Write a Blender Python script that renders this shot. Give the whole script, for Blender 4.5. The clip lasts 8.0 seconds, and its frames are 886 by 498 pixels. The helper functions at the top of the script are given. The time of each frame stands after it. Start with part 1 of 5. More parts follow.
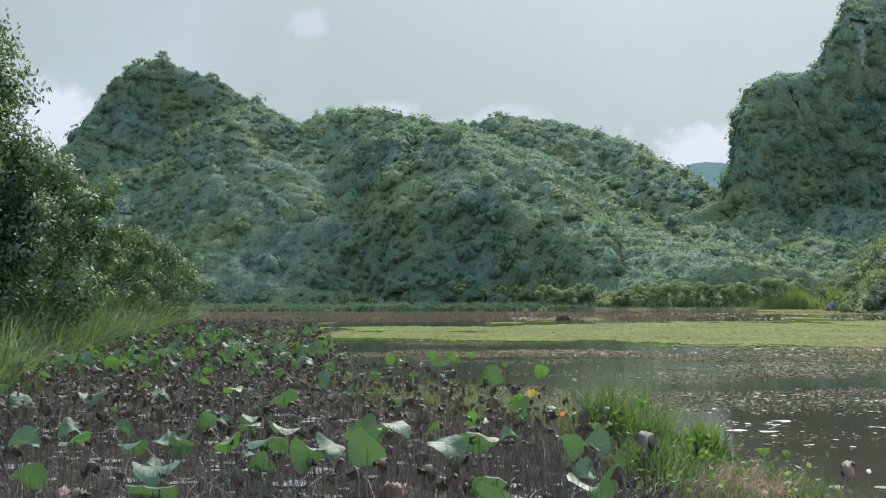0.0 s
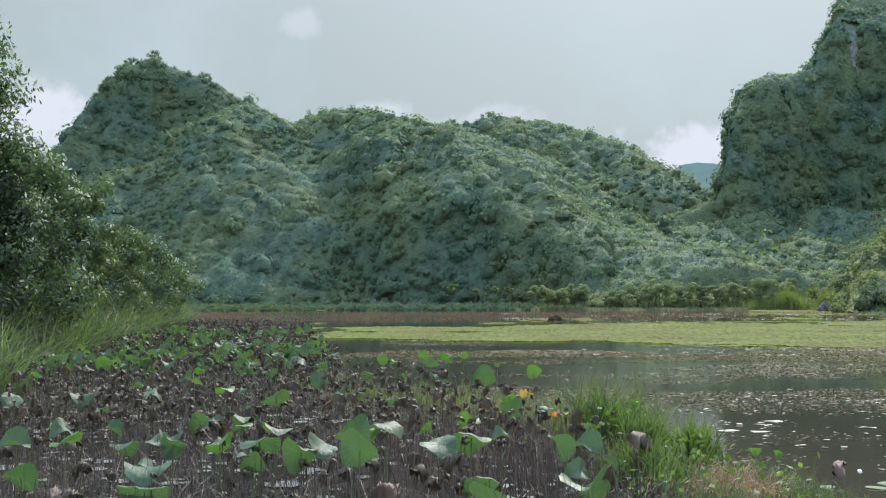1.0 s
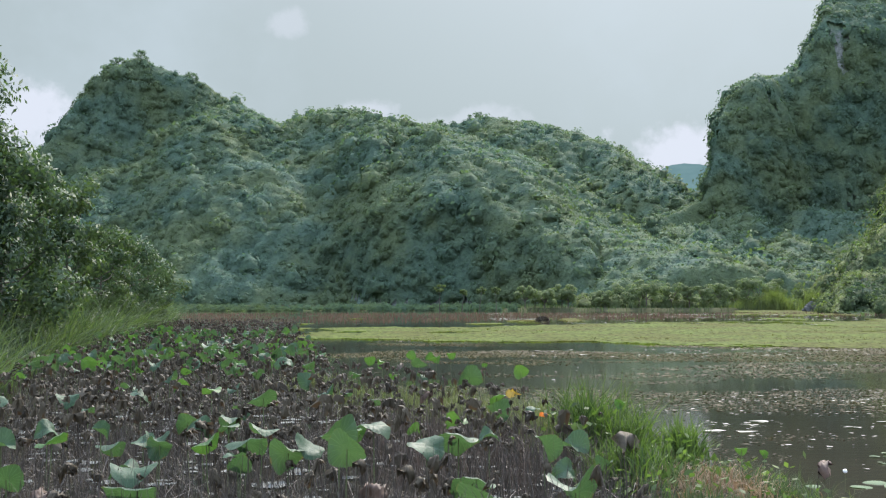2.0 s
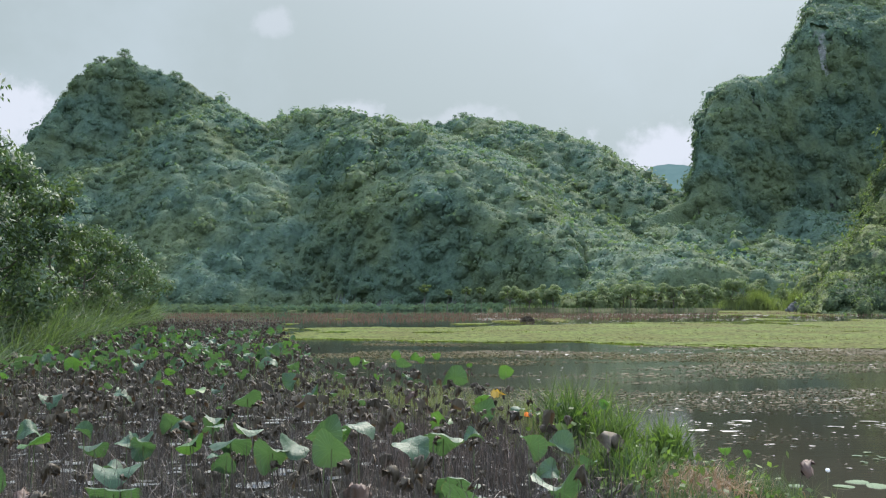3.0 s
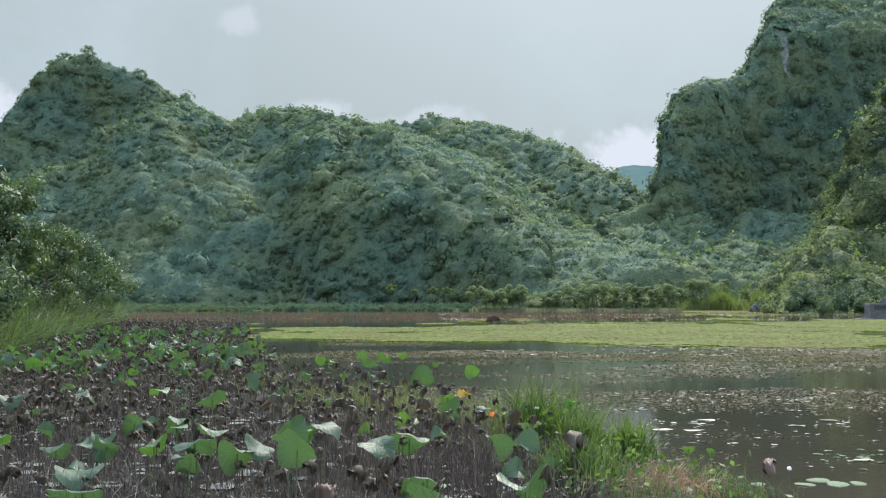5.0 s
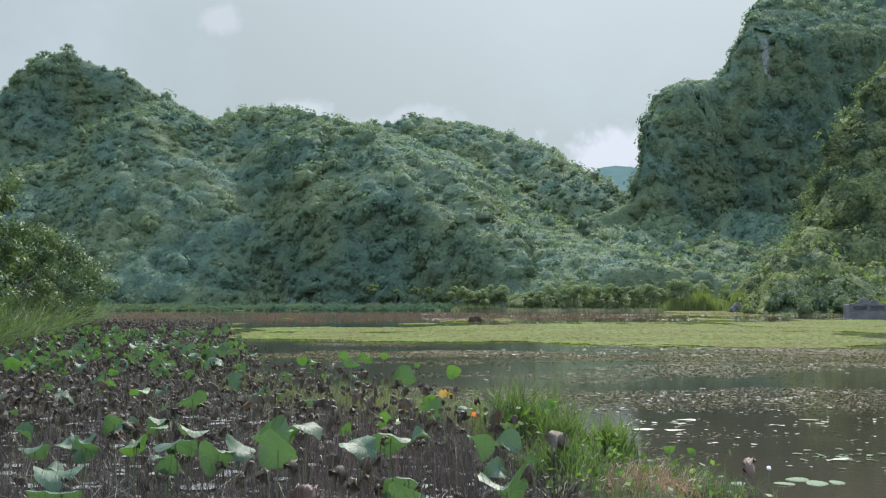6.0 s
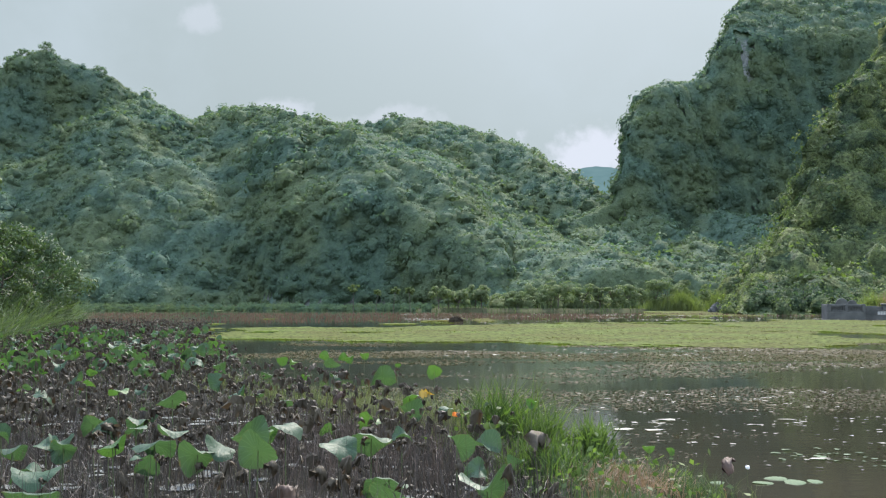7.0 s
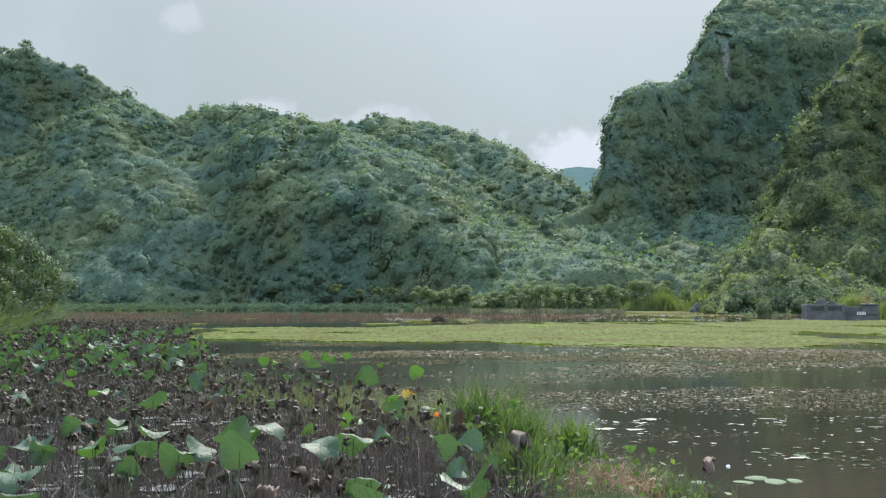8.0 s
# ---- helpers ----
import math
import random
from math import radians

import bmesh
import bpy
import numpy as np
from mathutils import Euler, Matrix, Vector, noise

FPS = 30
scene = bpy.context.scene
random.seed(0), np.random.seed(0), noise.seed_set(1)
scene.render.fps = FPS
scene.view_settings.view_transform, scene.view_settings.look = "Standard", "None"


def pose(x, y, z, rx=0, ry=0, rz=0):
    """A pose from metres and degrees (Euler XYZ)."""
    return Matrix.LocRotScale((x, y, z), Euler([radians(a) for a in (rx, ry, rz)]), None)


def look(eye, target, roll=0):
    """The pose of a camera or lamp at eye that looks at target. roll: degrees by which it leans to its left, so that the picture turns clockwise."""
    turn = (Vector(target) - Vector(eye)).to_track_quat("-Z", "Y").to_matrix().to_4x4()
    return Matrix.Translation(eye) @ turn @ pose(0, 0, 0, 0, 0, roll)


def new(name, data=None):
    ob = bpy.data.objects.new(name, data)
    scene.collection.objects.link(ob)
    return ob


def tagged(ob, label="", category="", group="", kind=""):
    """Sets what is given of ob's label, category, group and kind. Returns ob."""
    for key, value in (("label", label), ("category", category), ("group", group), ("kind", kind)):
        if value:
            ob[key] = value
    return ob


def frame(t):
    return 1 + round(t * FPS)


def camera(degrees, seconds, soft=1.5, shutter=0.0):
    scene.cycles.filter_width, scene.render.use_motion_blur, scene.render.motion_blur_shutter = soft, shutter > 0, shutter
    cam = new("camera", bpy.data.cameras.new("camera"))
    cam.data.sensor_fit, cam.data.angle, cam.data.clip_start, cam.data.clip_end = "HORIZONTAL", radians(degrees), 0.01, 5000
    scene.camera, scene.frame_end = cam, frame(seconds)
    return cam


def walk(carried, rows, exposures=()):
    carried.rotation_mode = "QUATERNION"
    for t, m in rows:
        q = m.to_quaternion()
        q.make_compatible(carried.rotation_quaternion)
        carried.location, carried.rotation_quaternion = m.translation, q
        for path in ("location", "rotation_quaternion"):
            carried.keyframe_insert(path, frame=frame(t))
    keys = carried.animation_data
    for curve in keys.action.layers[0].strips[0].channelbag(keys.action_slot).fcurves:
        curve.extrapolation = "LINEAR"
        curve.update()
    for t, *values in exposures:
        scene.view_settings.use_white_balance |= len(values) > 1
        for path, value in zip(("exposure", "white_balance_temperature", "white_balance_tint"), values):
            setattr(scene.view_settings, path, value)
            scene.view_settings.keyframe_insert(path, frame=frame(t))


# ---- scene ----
# ---------------------------------------------------------------- camera
# A tripod pan from the near bank of a lotus pond; the water lies at z = 0.
EYE = 1.8
cam = camera(46.6, 8.0, soft=1.2)
ROWS = [
    (0.0, 92.662, 0.111, 2.884),
    (0.5, 92.672, 0.106, 2.715),
    (1.0, 92.679, 0.092, 2.464),
    (1.5, 92.694, 0.099, 2.137),
    (3.0, 92.705, 0.058, 0.924),
    (3.5, 92.708, 0.041, 0.492),
    (4.0, 92.706, 0.010, 0.000),
    (4.5, 92.699, 0.000, -0.477),
    (6.0, 92.704, -0.057, -1.963),
    (6.5, 92.719, -0.089, -2.504),
    (7.0, 92.709, -0.096, -3.032),
    (7.5, 92.712, -0.115, -3.575),
    (8.0, 92.713, -0.129, -4.020),
]
walk(cam, [(t, pose(0, 0, EYE, tilt, lean, turn)) for t, tilt, lean, turn in ROWS], exposures=[(0.0, 0.95, 5620, 16)])

# ---------------------------------------------------------------- light
SUN_AZ, SUN_EL = 15.0, 43.0     # degrees to the right of +y, and above the horizon
sun = new("sun", bpy.data.lights.new("sun", "SUN"))
sun.data.energy, sun.data.angle, sun.data.color = 4.5, radians(0.8), (1.0, 0.87, 0.62)
away = Vector((math.sin(radians(SUN_AZ)) * math.cos(radians(SUN_EL)), math.cos(radians(SUN_AZ)) * math.cos(radians(SUN_EL)), math.sin(radians(SUN_EL))))
sun.matrix_world = look(away * 60, (0, 0, 0))


class Nodes:
    """A little wrapper that adds nodes and links them."""

    def __init__(self, tree):
        self.tree = tree
        tree.nodes.clear()

    def add(self, kind, **sockets):
        node = self.tree.nodes.new(kind)
        for key, value in sockets.items():
            self.put(node.inputs[key.replace("_", " ")], value)
        return node

    def put(self, socket, value):
        if isinstance(value, bpy.types.NodeSocket):
            self.tree.links.new(value, socket)
        else:
            socket.default_value = value

    def math(self, op, a, b=0.0, c=0.0, clamp=False):
        node = self.tree.nodes.new("ShaderNodeMath")
        node.operation, node.use_clamp = op, clamp
        for socket, value in zip(node.inputs, (a, b, c)):
            self.put(socket, value)
        return node.outputs[0]

    def mix(self, factor, a, b, blend="MIX"):
        node = self.tree.nodes.new("ShaderNodeMix")
        node.data_type, node.blend_type = "RGBA", blend
        self.put(node.inputs[0], factor)
        self.put(node.inputs[6], a if isinstance(a, bpy.types.NodeSocket) else (*a, 1))
        self.put(node.inputs[7], b if isinstance(b, bpy.types.NodeSocket) else (*b, 1))
        return node.outputs[2]

    def ramp(self, value, low, high):
        node = self.tree.nodes.new("ShaderNodeMapRange")
        node.interpolation_type = "SMOOTHSTEP"
        for socket, v in zip(node.inputs, (value, low, high, 0.0, 1.0)):
            self.put(socket, v)
        return node.outputs[0]

    def noise(self, vector, scale, detail=4.0, rough=0.6):
        node = self.tree.nodes.new("ShaderNodeTexNoise")
        for key, v in (("Vector", vector), ("Scale", scale), ("Detail", detail), ("Roughness", rough)):
            self.put(node.inputs[key], v)
        return node.outputs["Fac"]


def build_world():
    world = bpy.data.worlds.new("world")
    world.use_nodes = True
    scene.world = world
    n = Nodes(world.node_tree)
    sky = n.add("ShaderNodeTexSky")
    sky.sky_type, sky.sun_disc = "NISHITA", False
    sky.sun_elevation, sky.sun_rotation = radians(SUN_EL), radians(SUN_AZ)
    sky.air_density, sky.dust_density, sky.ozone_density = 1.0, 4.0, 1.0
    way = n.add("ShaderNodeTexCoord").outputs["Generated"]
    split = n.add("ShaderNodeSeparateXYZ", Vector=way)
    blue = n.mix(1.0, sky.outputs[0], (0.04, 0.04, 0.04), "MULTIPLY")
    # humid white haze over the whole sky, with a wide bright aureole round the sun
    near_sun = n.add("ShaderNodeVectorMath")
    near_sun.operation = "DOT_PRODUCT"
    n.put(near_sun.inputs[0], way)
    near_sun.inputs[1].default_value = away
    glow = n.math("POWER", n.math("MAXIMUM", near_sun.outputs["Value"], 0.0), 9.0)
    veil = n.mix(glow, (0.236, 0.266, 0.230), (0.53, 0.545, 0.497))
    hazy = n.mix(0.97, blue, veil)
    # thick haze, brightest overhead; raised and cooled out of view as added fill
    zenith = n.math("ADD", n.math("MULTIPLY", n.ramp(split.outputs[2], 0.30, 0.66), 4.0), 1.0)
    cool = n.math("ADD", n.math("MULTIPLY", n.ramp(split.outputs[2], 0.30, 0.66), 5.4), 1.0)
    grey = n.add("ShaderNodeCombineColor", Red=zenith, Green=zenith, Blue=cool)
    hazy = n.mix(1.0, hazy, grey.outputs[0], "MULTIPLY")
    # sky opposite the sun, out of view, brightened as fill for facing slopes
    facing = n.math("ADD", n.math("MULTIPLY", n.ramp(near_sun.outputs["Value"], 0.15, -0.55), 1.0), 1.0)
    pale = n.add("ShaderNodeCombineColor", Red=facing, Green=facing, Blue=facing)
    hazy = n.mix(1.0, hazy, pale.outputs[0], "MULTIPLY")
    # cumulus: bearing and height in degrees, half width and half height in degrees, strength
    clouds = [(-24.5, 9.3, 3.6, 2.6, 1.0), (-10.6, 15.0, 1.5, 0.9, 0.42), (-5.8, 10.3, 1.8, 1.0, 0.6), (0.5, 9.6, 4.0, 1.0, 0.45),
              (11.3, 7.7, 3.6, 2.1, 1.0), (33.0, 12.0, 6.0, 3.0, 0.9), (-48.0, 14.0, 8.0, 4.0, 0.9)]
    bearing = n.math("MULTIPLY", n.math("ARCTAN2", split.outputs[0], split.outputs[1]), 57.2958)
    height = n.math("MULTIPLY", n.math("ARCSINE", split.outputs[2]), 57.2958)
    puff = n.noise(way, 26.0, 7.0, 0.62)
    cover = 0.0
    for b, h, w, t, k in clouds:
        u = n.math("DIVIDE", n.math("SUBTRACT", bearing, b), w)
        v = n.math("DIVIDE", n.math("SUBTRACT", height, h), t)
        r = n.math("SQRT", n.math("ADD", n.math("MULTIPLY", u, u), n.math("MULTIPLY", v, v)))
        inside = n.math("ADD", n.math("SUBTRACT", 1.0, r), n.math("MULTIPLY", n.math("SUBTRACT", puff, 0.5), 2.6))
        inside = n.math("MULTIPLY", n.ramp(inside, 0.0, 0.75), k)
        cover = n.math("MAXIMUM", cover, inside)
    high = n.ramp(n.noise(way, 3.0, 6.0, 0.6), 0.42, 0.78)
    colour = n.mix(n.math("MULTIPLY", high, 0.35), hazy, (0.39, 0.425, 0.405))
    colour = n.mix(n.math("MULTIPLY", cover, 0.85), colour, (0.445, 0.442, 0.420))
    out = n.add("ShaderNodeBackground", Color=colour, Strength=1.0)
    n.put(n.add("ShaderNodeOutputWorld").inputs[0], out.outputs[0])


build_world()

# ---------------------------------------------------------------- materials


def foliage(name, dark, light, scale=0.35, gloss=0.5, through_light=0.35, back=(1.0, 1.25, 0.45), mottle=0.4, shine=0.5, grain=0.0, soft_dark=0.5, relief=0.0):
    """Leaves and blades: two tones by clump and by leaf, a waxy skin, and light that comes through."""
    m = bpy.data.materials.new(name)
    m.use_nodes = True
    n = Nodes(m.node_tree)
    place = n.add("ShaderNodeTexCoord").outputs["Object"]
    clump = n.ramp(n.noise(place, scale, 3.0), 0.34, 0.66)
    leaf = n.add("ShaderNodeNewGeometry").outputs["Random Per Island"]
    tone = n.math("ADD", n.math("MULTIPLY", clump, 1.0 - mottle), n.math("MULTIPLY", leaf, mottle))
    colour = n.mix(tone, dark, light)
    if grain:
        # sprays of small leaves, the shade in their gaps multiplied into the colour
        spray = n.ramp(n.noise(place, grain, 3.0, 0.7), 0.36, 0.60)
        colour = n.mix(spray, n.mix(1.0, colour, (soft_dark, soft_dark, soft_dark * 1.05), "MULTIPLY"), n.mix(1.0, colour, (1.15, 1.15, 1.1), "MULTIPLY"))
    skin = n.add("ShaderNodeBsdfPrincipled", Base_Color=colour, Roughness=gloss)
    skin.inputs["Specular IOR Level"].default_value = shine
    lit = n.add("ShaderNodeBsdfTranslucent", Color=n.mix(1.0, colour, back, "MULTIPLY"))
    if relief:
        # sprays stand out from the closed cover by this many metres
        lumps = n.add("ShaderNodeBump", Strength=1.0, Distance=relief, Height=n.noise(place, grain * 0.6, 4.0, 0.7))
        n.put(skin.inputs["Normal"], lumps.outputs[0])
        n.put(lit.inputs["Normal"], lumps.outputs[0])
    both = n.add("ShaderNodeMixShader", Fac=through_light)
    n.put(both.inputs[1], skin.outputs[0])
    n.put(both.inputs[2], lit.outputs[0])
    n.put(n.add("ShaderNodeOutputMaterial").inputs[0], both.outputs[0])
    return m


def solid(name, dark, light, scale=4.0, rough=0.8, bump=0.3, fine=40.0, metal=0.0, shine=0.5):
    """Bark, stone, mud, dry stalks: stains at one scale, grain at another, with relief."""
    m = bpy.data.materials.new(name)
    m.use_nodes = True
    n = Nodes(m.node_tree)
    place = n.add("ShaderNodeTexCoord").outputs["Object"]
    stain = n.ramp(n.noise(place, scale, 5.0), 0.3, 0.7)
    grain = n.noise(place, fine, 3.0)
    tone = n.math("ADD", n.math("MULTIPLY", stain, 0.7), n.math("MULTIPLY", grain, 0.3))
    relief = n.add("ShaderNodeBump", Strength=bump, Height=grain)
    skin = n.add("ShaderNodeBsdfPrincipled", Base_Color=n.mix(tone, dark, light), Roughness=rough, Metallic=metal, Normal=relief.outputs[0])
    skin.inputs["Specular IOR Level"].default_value = shine
    n.put(n.add("ShaderNodeOutputMaterial").inputs[0], skin.outputs[0])
    return m


def hill_ground(name):
    """Green undergrowth on the slopes, pale streaked limestone where they are sheer."""
    m = bpy.data.materials.new(name)
    m.use_nodes = True
    n = Nodes(m.node_tree)
    place = n.add("ShaderNodeTexCoord").outputs["Object"]
    up = n.add("ShaderNodeSeparateXYZ", Vector=n.add("ShaderNodeNewGeometry").outputs["Normal"]).outputs[2]
    streaks = n.add("ShaderNodeMapping", Vector=place, Scale=(1.0, 1.0, 0.16))
    stone = n.mix(n.ramp(n.noise(streaks.outputs[0], 0.45, 7.0, 0.72), 0.34, 0.7), (0.10, 0.115, 0.108), (0.32, 0.325, 0.305))
    # undergrowth takes the foliage's pale tones, with the hill's haze painted in
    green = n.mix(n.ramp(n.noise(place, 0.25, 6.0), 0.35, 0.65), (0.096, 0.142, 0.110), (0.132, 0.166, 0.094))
    bare = n.math("MULTIPLY", n.ramp(up, 0.62, 0.44), n.ramp(n.noise(place, 0.30, 6.0, 0.70), 0.40, 0.54))
    relief = n.add("ShaderNodeBump", Strength=1.0, Distance=1.0, Height=n.noise(place, 0.7, 8.0, 0.72))
    skin = n.add("ShaderNodeBsdfPrincipled", Base_Color=n.mix(bare, green, stone), Roughness=0.9, Normal=relief.outputs[0])
    skin.inputs["Specular IOR Level"].default_value = 0.15
    n.put(n.add("ShaderNodeOutputMaterial").inputs[0], skin.outputs[0])
    return m


def pond_water(name):
    m = bpy.data.materials.new(name)
    m.use_nodes = True
    n = Nodes(m.node_tree)
    place = n.add("ShaderNodeTexCoord").outputs["Object"]
    silt = n.mix(n.ramp(n.noise(place, 0.12, 4.0), 0.35, 0.65), (0.020, 0.017, 0.012), (0.036, 0.030, 0.021))
    ripple = n.add("ShaderNodeMapping", Vector=place, Scale=(0.6, 1.6, 1.0))
    calm = n.ramp(n.noise(place, 0.09, 3.0), 0.38, 0.62)
    height = n.math("MULTIPLY", n.noise(ripple.outputs[0], 5.0, 4.0, 0.6), n.math("ADD", n.math("MULTIPLY", calm, 0.8), 0.2))
    relief = n.add("ShaderNodeBump", Strength=0.07, Distance=0.05, Height=height)
    skin = n.add("ShaderNodeBsdfPrincipled", Base_Color=silt, Roughness=0.035, IOR=1.33, Normal=relief.outputs[0])
    n.put(n.add("ShaderNodeOutputMaterial").inputs[0], skin.outputs[0])
    return m


M_HILL = hill_ground("limestone_and_undergrowth")
M_WATER = pond_water("murky_pond_water")
M_MUD = solid("bank_soil", (0.030, 0.032, 0.017), (0.062, 0.066, 0.034), 0.4, 0.95, 0.5, 9.0, shine=0.02)
# paler and bluer than real leaves: the air's haze put into the colour
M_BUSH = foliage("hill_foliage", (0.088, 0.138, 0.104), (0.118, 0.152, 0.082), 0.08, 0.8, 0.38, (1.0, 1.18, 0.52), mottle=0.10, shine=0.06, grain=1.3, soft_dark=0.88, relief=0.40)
# bright sunlit crowns and shaded hollows are put into its two tones
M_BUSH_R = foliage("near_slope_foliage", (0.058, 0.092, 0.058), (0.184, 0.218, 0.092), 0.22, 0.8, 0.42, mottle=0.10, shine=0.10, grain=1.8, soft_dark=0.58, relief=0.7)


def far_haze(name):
    """The distant hill: the blue of the air before it, painted as a glow."""
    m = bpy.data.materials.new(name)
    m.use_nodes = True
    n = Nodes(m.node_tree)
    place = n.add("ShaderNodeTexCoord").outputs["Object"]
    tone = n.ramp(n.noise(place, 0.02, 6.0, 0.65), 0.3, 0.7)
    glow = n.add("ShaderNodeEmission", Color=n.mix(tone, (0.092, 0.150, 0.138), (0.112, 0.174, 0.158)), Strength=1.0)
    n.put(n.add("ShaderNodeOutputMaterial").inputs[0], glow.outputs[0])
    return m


M_FAR = far_haze("far_hill_haze_glow")
M_TREE = foliage("glossy_tree_leaves", (0.046, 0.074, 0.050), (0.115, 0.155, 0.088), 0.5, 0.6, 0.30, shine=0.14)
M_TREE_L = foliage("light_tree_leaves", (0.044, 0.068, 0.038), (0.108, 0.142, 0.070), 0.5, 0.6, 0.34, shine=0.14)
M_BARK = solid("bark", (0.045, 0.038, 0.030), (0.14, 0.12, 0.095), 3.0, 0.9, 0.6, 30.0)
M_GRASS = foliage("bank_grass_blades", (0.036, 0.056, 0.032), (0.115, 0.145, 0.075), 0.4, 0.6, 0.32, mottle=0.6, shine=0.15)
M_BANK = foliage("tall_bank_grass", (0.034, 0.053, 0.032), (0.128, 0.158, 0.082), 1.0, 0.6, 0.40, mottle=0.45, shine=0.15)
M_FRESH = foliage("fresh_shore_grass", (0.030, 0.052, 0.020), (0.150, 0.200, 0.066), 0.8, 0.6, 0.42, shine=0.2, mottle=0.55)
M_OLIVE = foliage("olive_pond_grass", (0.075, 0.085, 0.040), (0.20, 0.20, 0.105), 0.8, 0.6, 0.35, shine=0.2, mottle=0.6)
M_STRAW = foliage("dry_straw", (0.13, 0.082, 0.050), (0.30, 0.215, 0.135), 2.0, 0.7, 0.25, (1.0, 0.9, 0.6))
M_REED = foliage("russet_sedge", (0.076, 0.054, 0.038), (0.136, 0.100, 0.070), 0.12, 0.8, 0.3, (1.0, 0.85, 0.6))
M_MAT = foliage("floating_water_weed", (0.100, 0.082, 0.030), (0.128, 0.164, 0.044), 0.22, 0.85, 0.42, mottle=0.45, shine=0.05, grain=3.6, soft_dark=0.48)
M_BITS = foliage("small_floating_leaves", (0.048, 0.040, 0.023), (0.118, 0.101, 0.060), 0.6, 0.8, 0.15, shine=0.14)
M_FILM = foliage("brown_weed_film", (0.062, 0.053, 0.032), (0.122, 0.108, 0.064), 0.5, 0.9, 0.2, shine=0.02)
M_GLINT = foliage("bleached_leaves_and_glints", (0.08, 0.08, 0.062), (0.21, 0.21, 0.18), 0.6, 0.6, 0.1, shine=0.25)
M_TALL = foliage("tall_yellow_green_grass", (0.108, 0.130, 0.050), (0.185, 0.210, 0.084), 0.5, 0.7, 0.45, shine=0.15)
M_HEDGE = foliage("hedge_foliage", (0.075, 0.104, 0.048), (0.180, 0.215, 0.094), 0.3, 0.8, 0.45, shine=0.2)
M_OLD = foliage("old_leaf_and_sky_sheen", (0.06, 0.068, 0.058), (0.16, 0.172, 0.155), 2.0, 0.6, 0.1, shine=0.3)

# ---------------------------------------------------------------- mesh helpers
RNG = np.random.default_rng(7)


def mesh_of(name, verts, faces, material, smooth=False):
    """A mesh from arrays; all faces have the same number of corners."""
    verts = np.asarray(verts, dtype=np.float32).reshape(-1, 3)
    faces = np.asarray(faces, dtype=np.int32)
    count, corners = faces.shape
    me = bpy.data.meshes.new(name)
    me.vertices.add(len(verts))
    me.vertices.foreach_set("co", verts.ravel())
    me.loops.add(count * corners)
    me.loops.foreach_set("vertex_index", faces.ravel())
    me.polygons.add(count)
    me.polygons.foreach_set("loop_start", np.arange(0, count * corners, corners, dtype=np.int32))
    me.polygons.foreach_set("use_smooth", np.full(count, smooth))
    me.update(calc_edges=True)
    me.validate()
    me.materials.append(material)
    return me


def sheet(name, xs, ys, heights, material, smooth=True):
    """A height field over the grid xs, ys."""
    gx, gy = np.meshgrid(xs, ys)
    i = np.arange(len(ys) - 1)[:, None] * len(xs) + np.arange(len(xs) - 1)[None]
    faces = np.stack([i, i + 1, i + 1 + len(xs), i + len(xs)], axis=-1).reshape(-1, 4)
    return mesh_of(name, np.stack([gx, gy, heights], axis=-1), faces, material, smooth)


def waves(x, y, size, seed, octaves=4):
    """Smooth value noise between -1 and 1."""
    total, weight, k = np.zeros(np.broadcast(x, y).shape), 0.0, 1.0
    rng = np.random.default_rng(seed)
    table = rng.random((64, 64)) * 2 - 1
    for _ in range(octaves):
        u, v = np.asarray(x) / size + rng.random() * 64, np.asarray(y) / size + rng.random() * 64
        i, j = np.floor(u).astype(int), np.floor(v).astype(int)
        a, b = u - i, v - j
        a, b = a * a * (3 - 2 * a), b * b * (3 - 2 * b)
        p = lambda di, dj: table[(i + di) % 64, (j + dj) % 64]
        total += k * ((p(0, 0) * (1 - a) + p(1, 0) * a) * (1 - b) + (p(0, 1) * (1 - a) + p(1, 1) * a) * b)
        weight, k, size = weight + k, k * 0.5, size * 0.5
    return total / weight


def step(v, low, high):
    t = np.clip((v - low) / (high - low), 0, 1)
    return t * t * (3 - 2 * t)


def unit(v):
    return v / np.maximum(np.linalg.norm(v, axis=-1, keepdims=True), 1e-9)


def leaf_quads(centre, normal, length, width, droop=0.0):
    """One rhombic leaf at each centre; droop: how much its axis hangs down."""
    count = len(centre)
    axis = np.cross(normal, RNG.normal(size=(count, 3)))
    axis = unit(unit(axis) + np.array([0, 0, -droop]))
    side = unit(np.cross(normal, axis))
    length, width = np.broadcast_to(length, count)[:, None], np.broadcast_to(width, count)[:, None]
    verts = np.stack([centre - axis * length / 2, centre - side * width / 2 - axis * length * 0.08, centre + axis * length / 2, centre + side * width / 2 - axis * length * 0.08], axis=1)
    return verts.reshape(-1, 3), np.arange(count * 4).reshape(-1, 4)


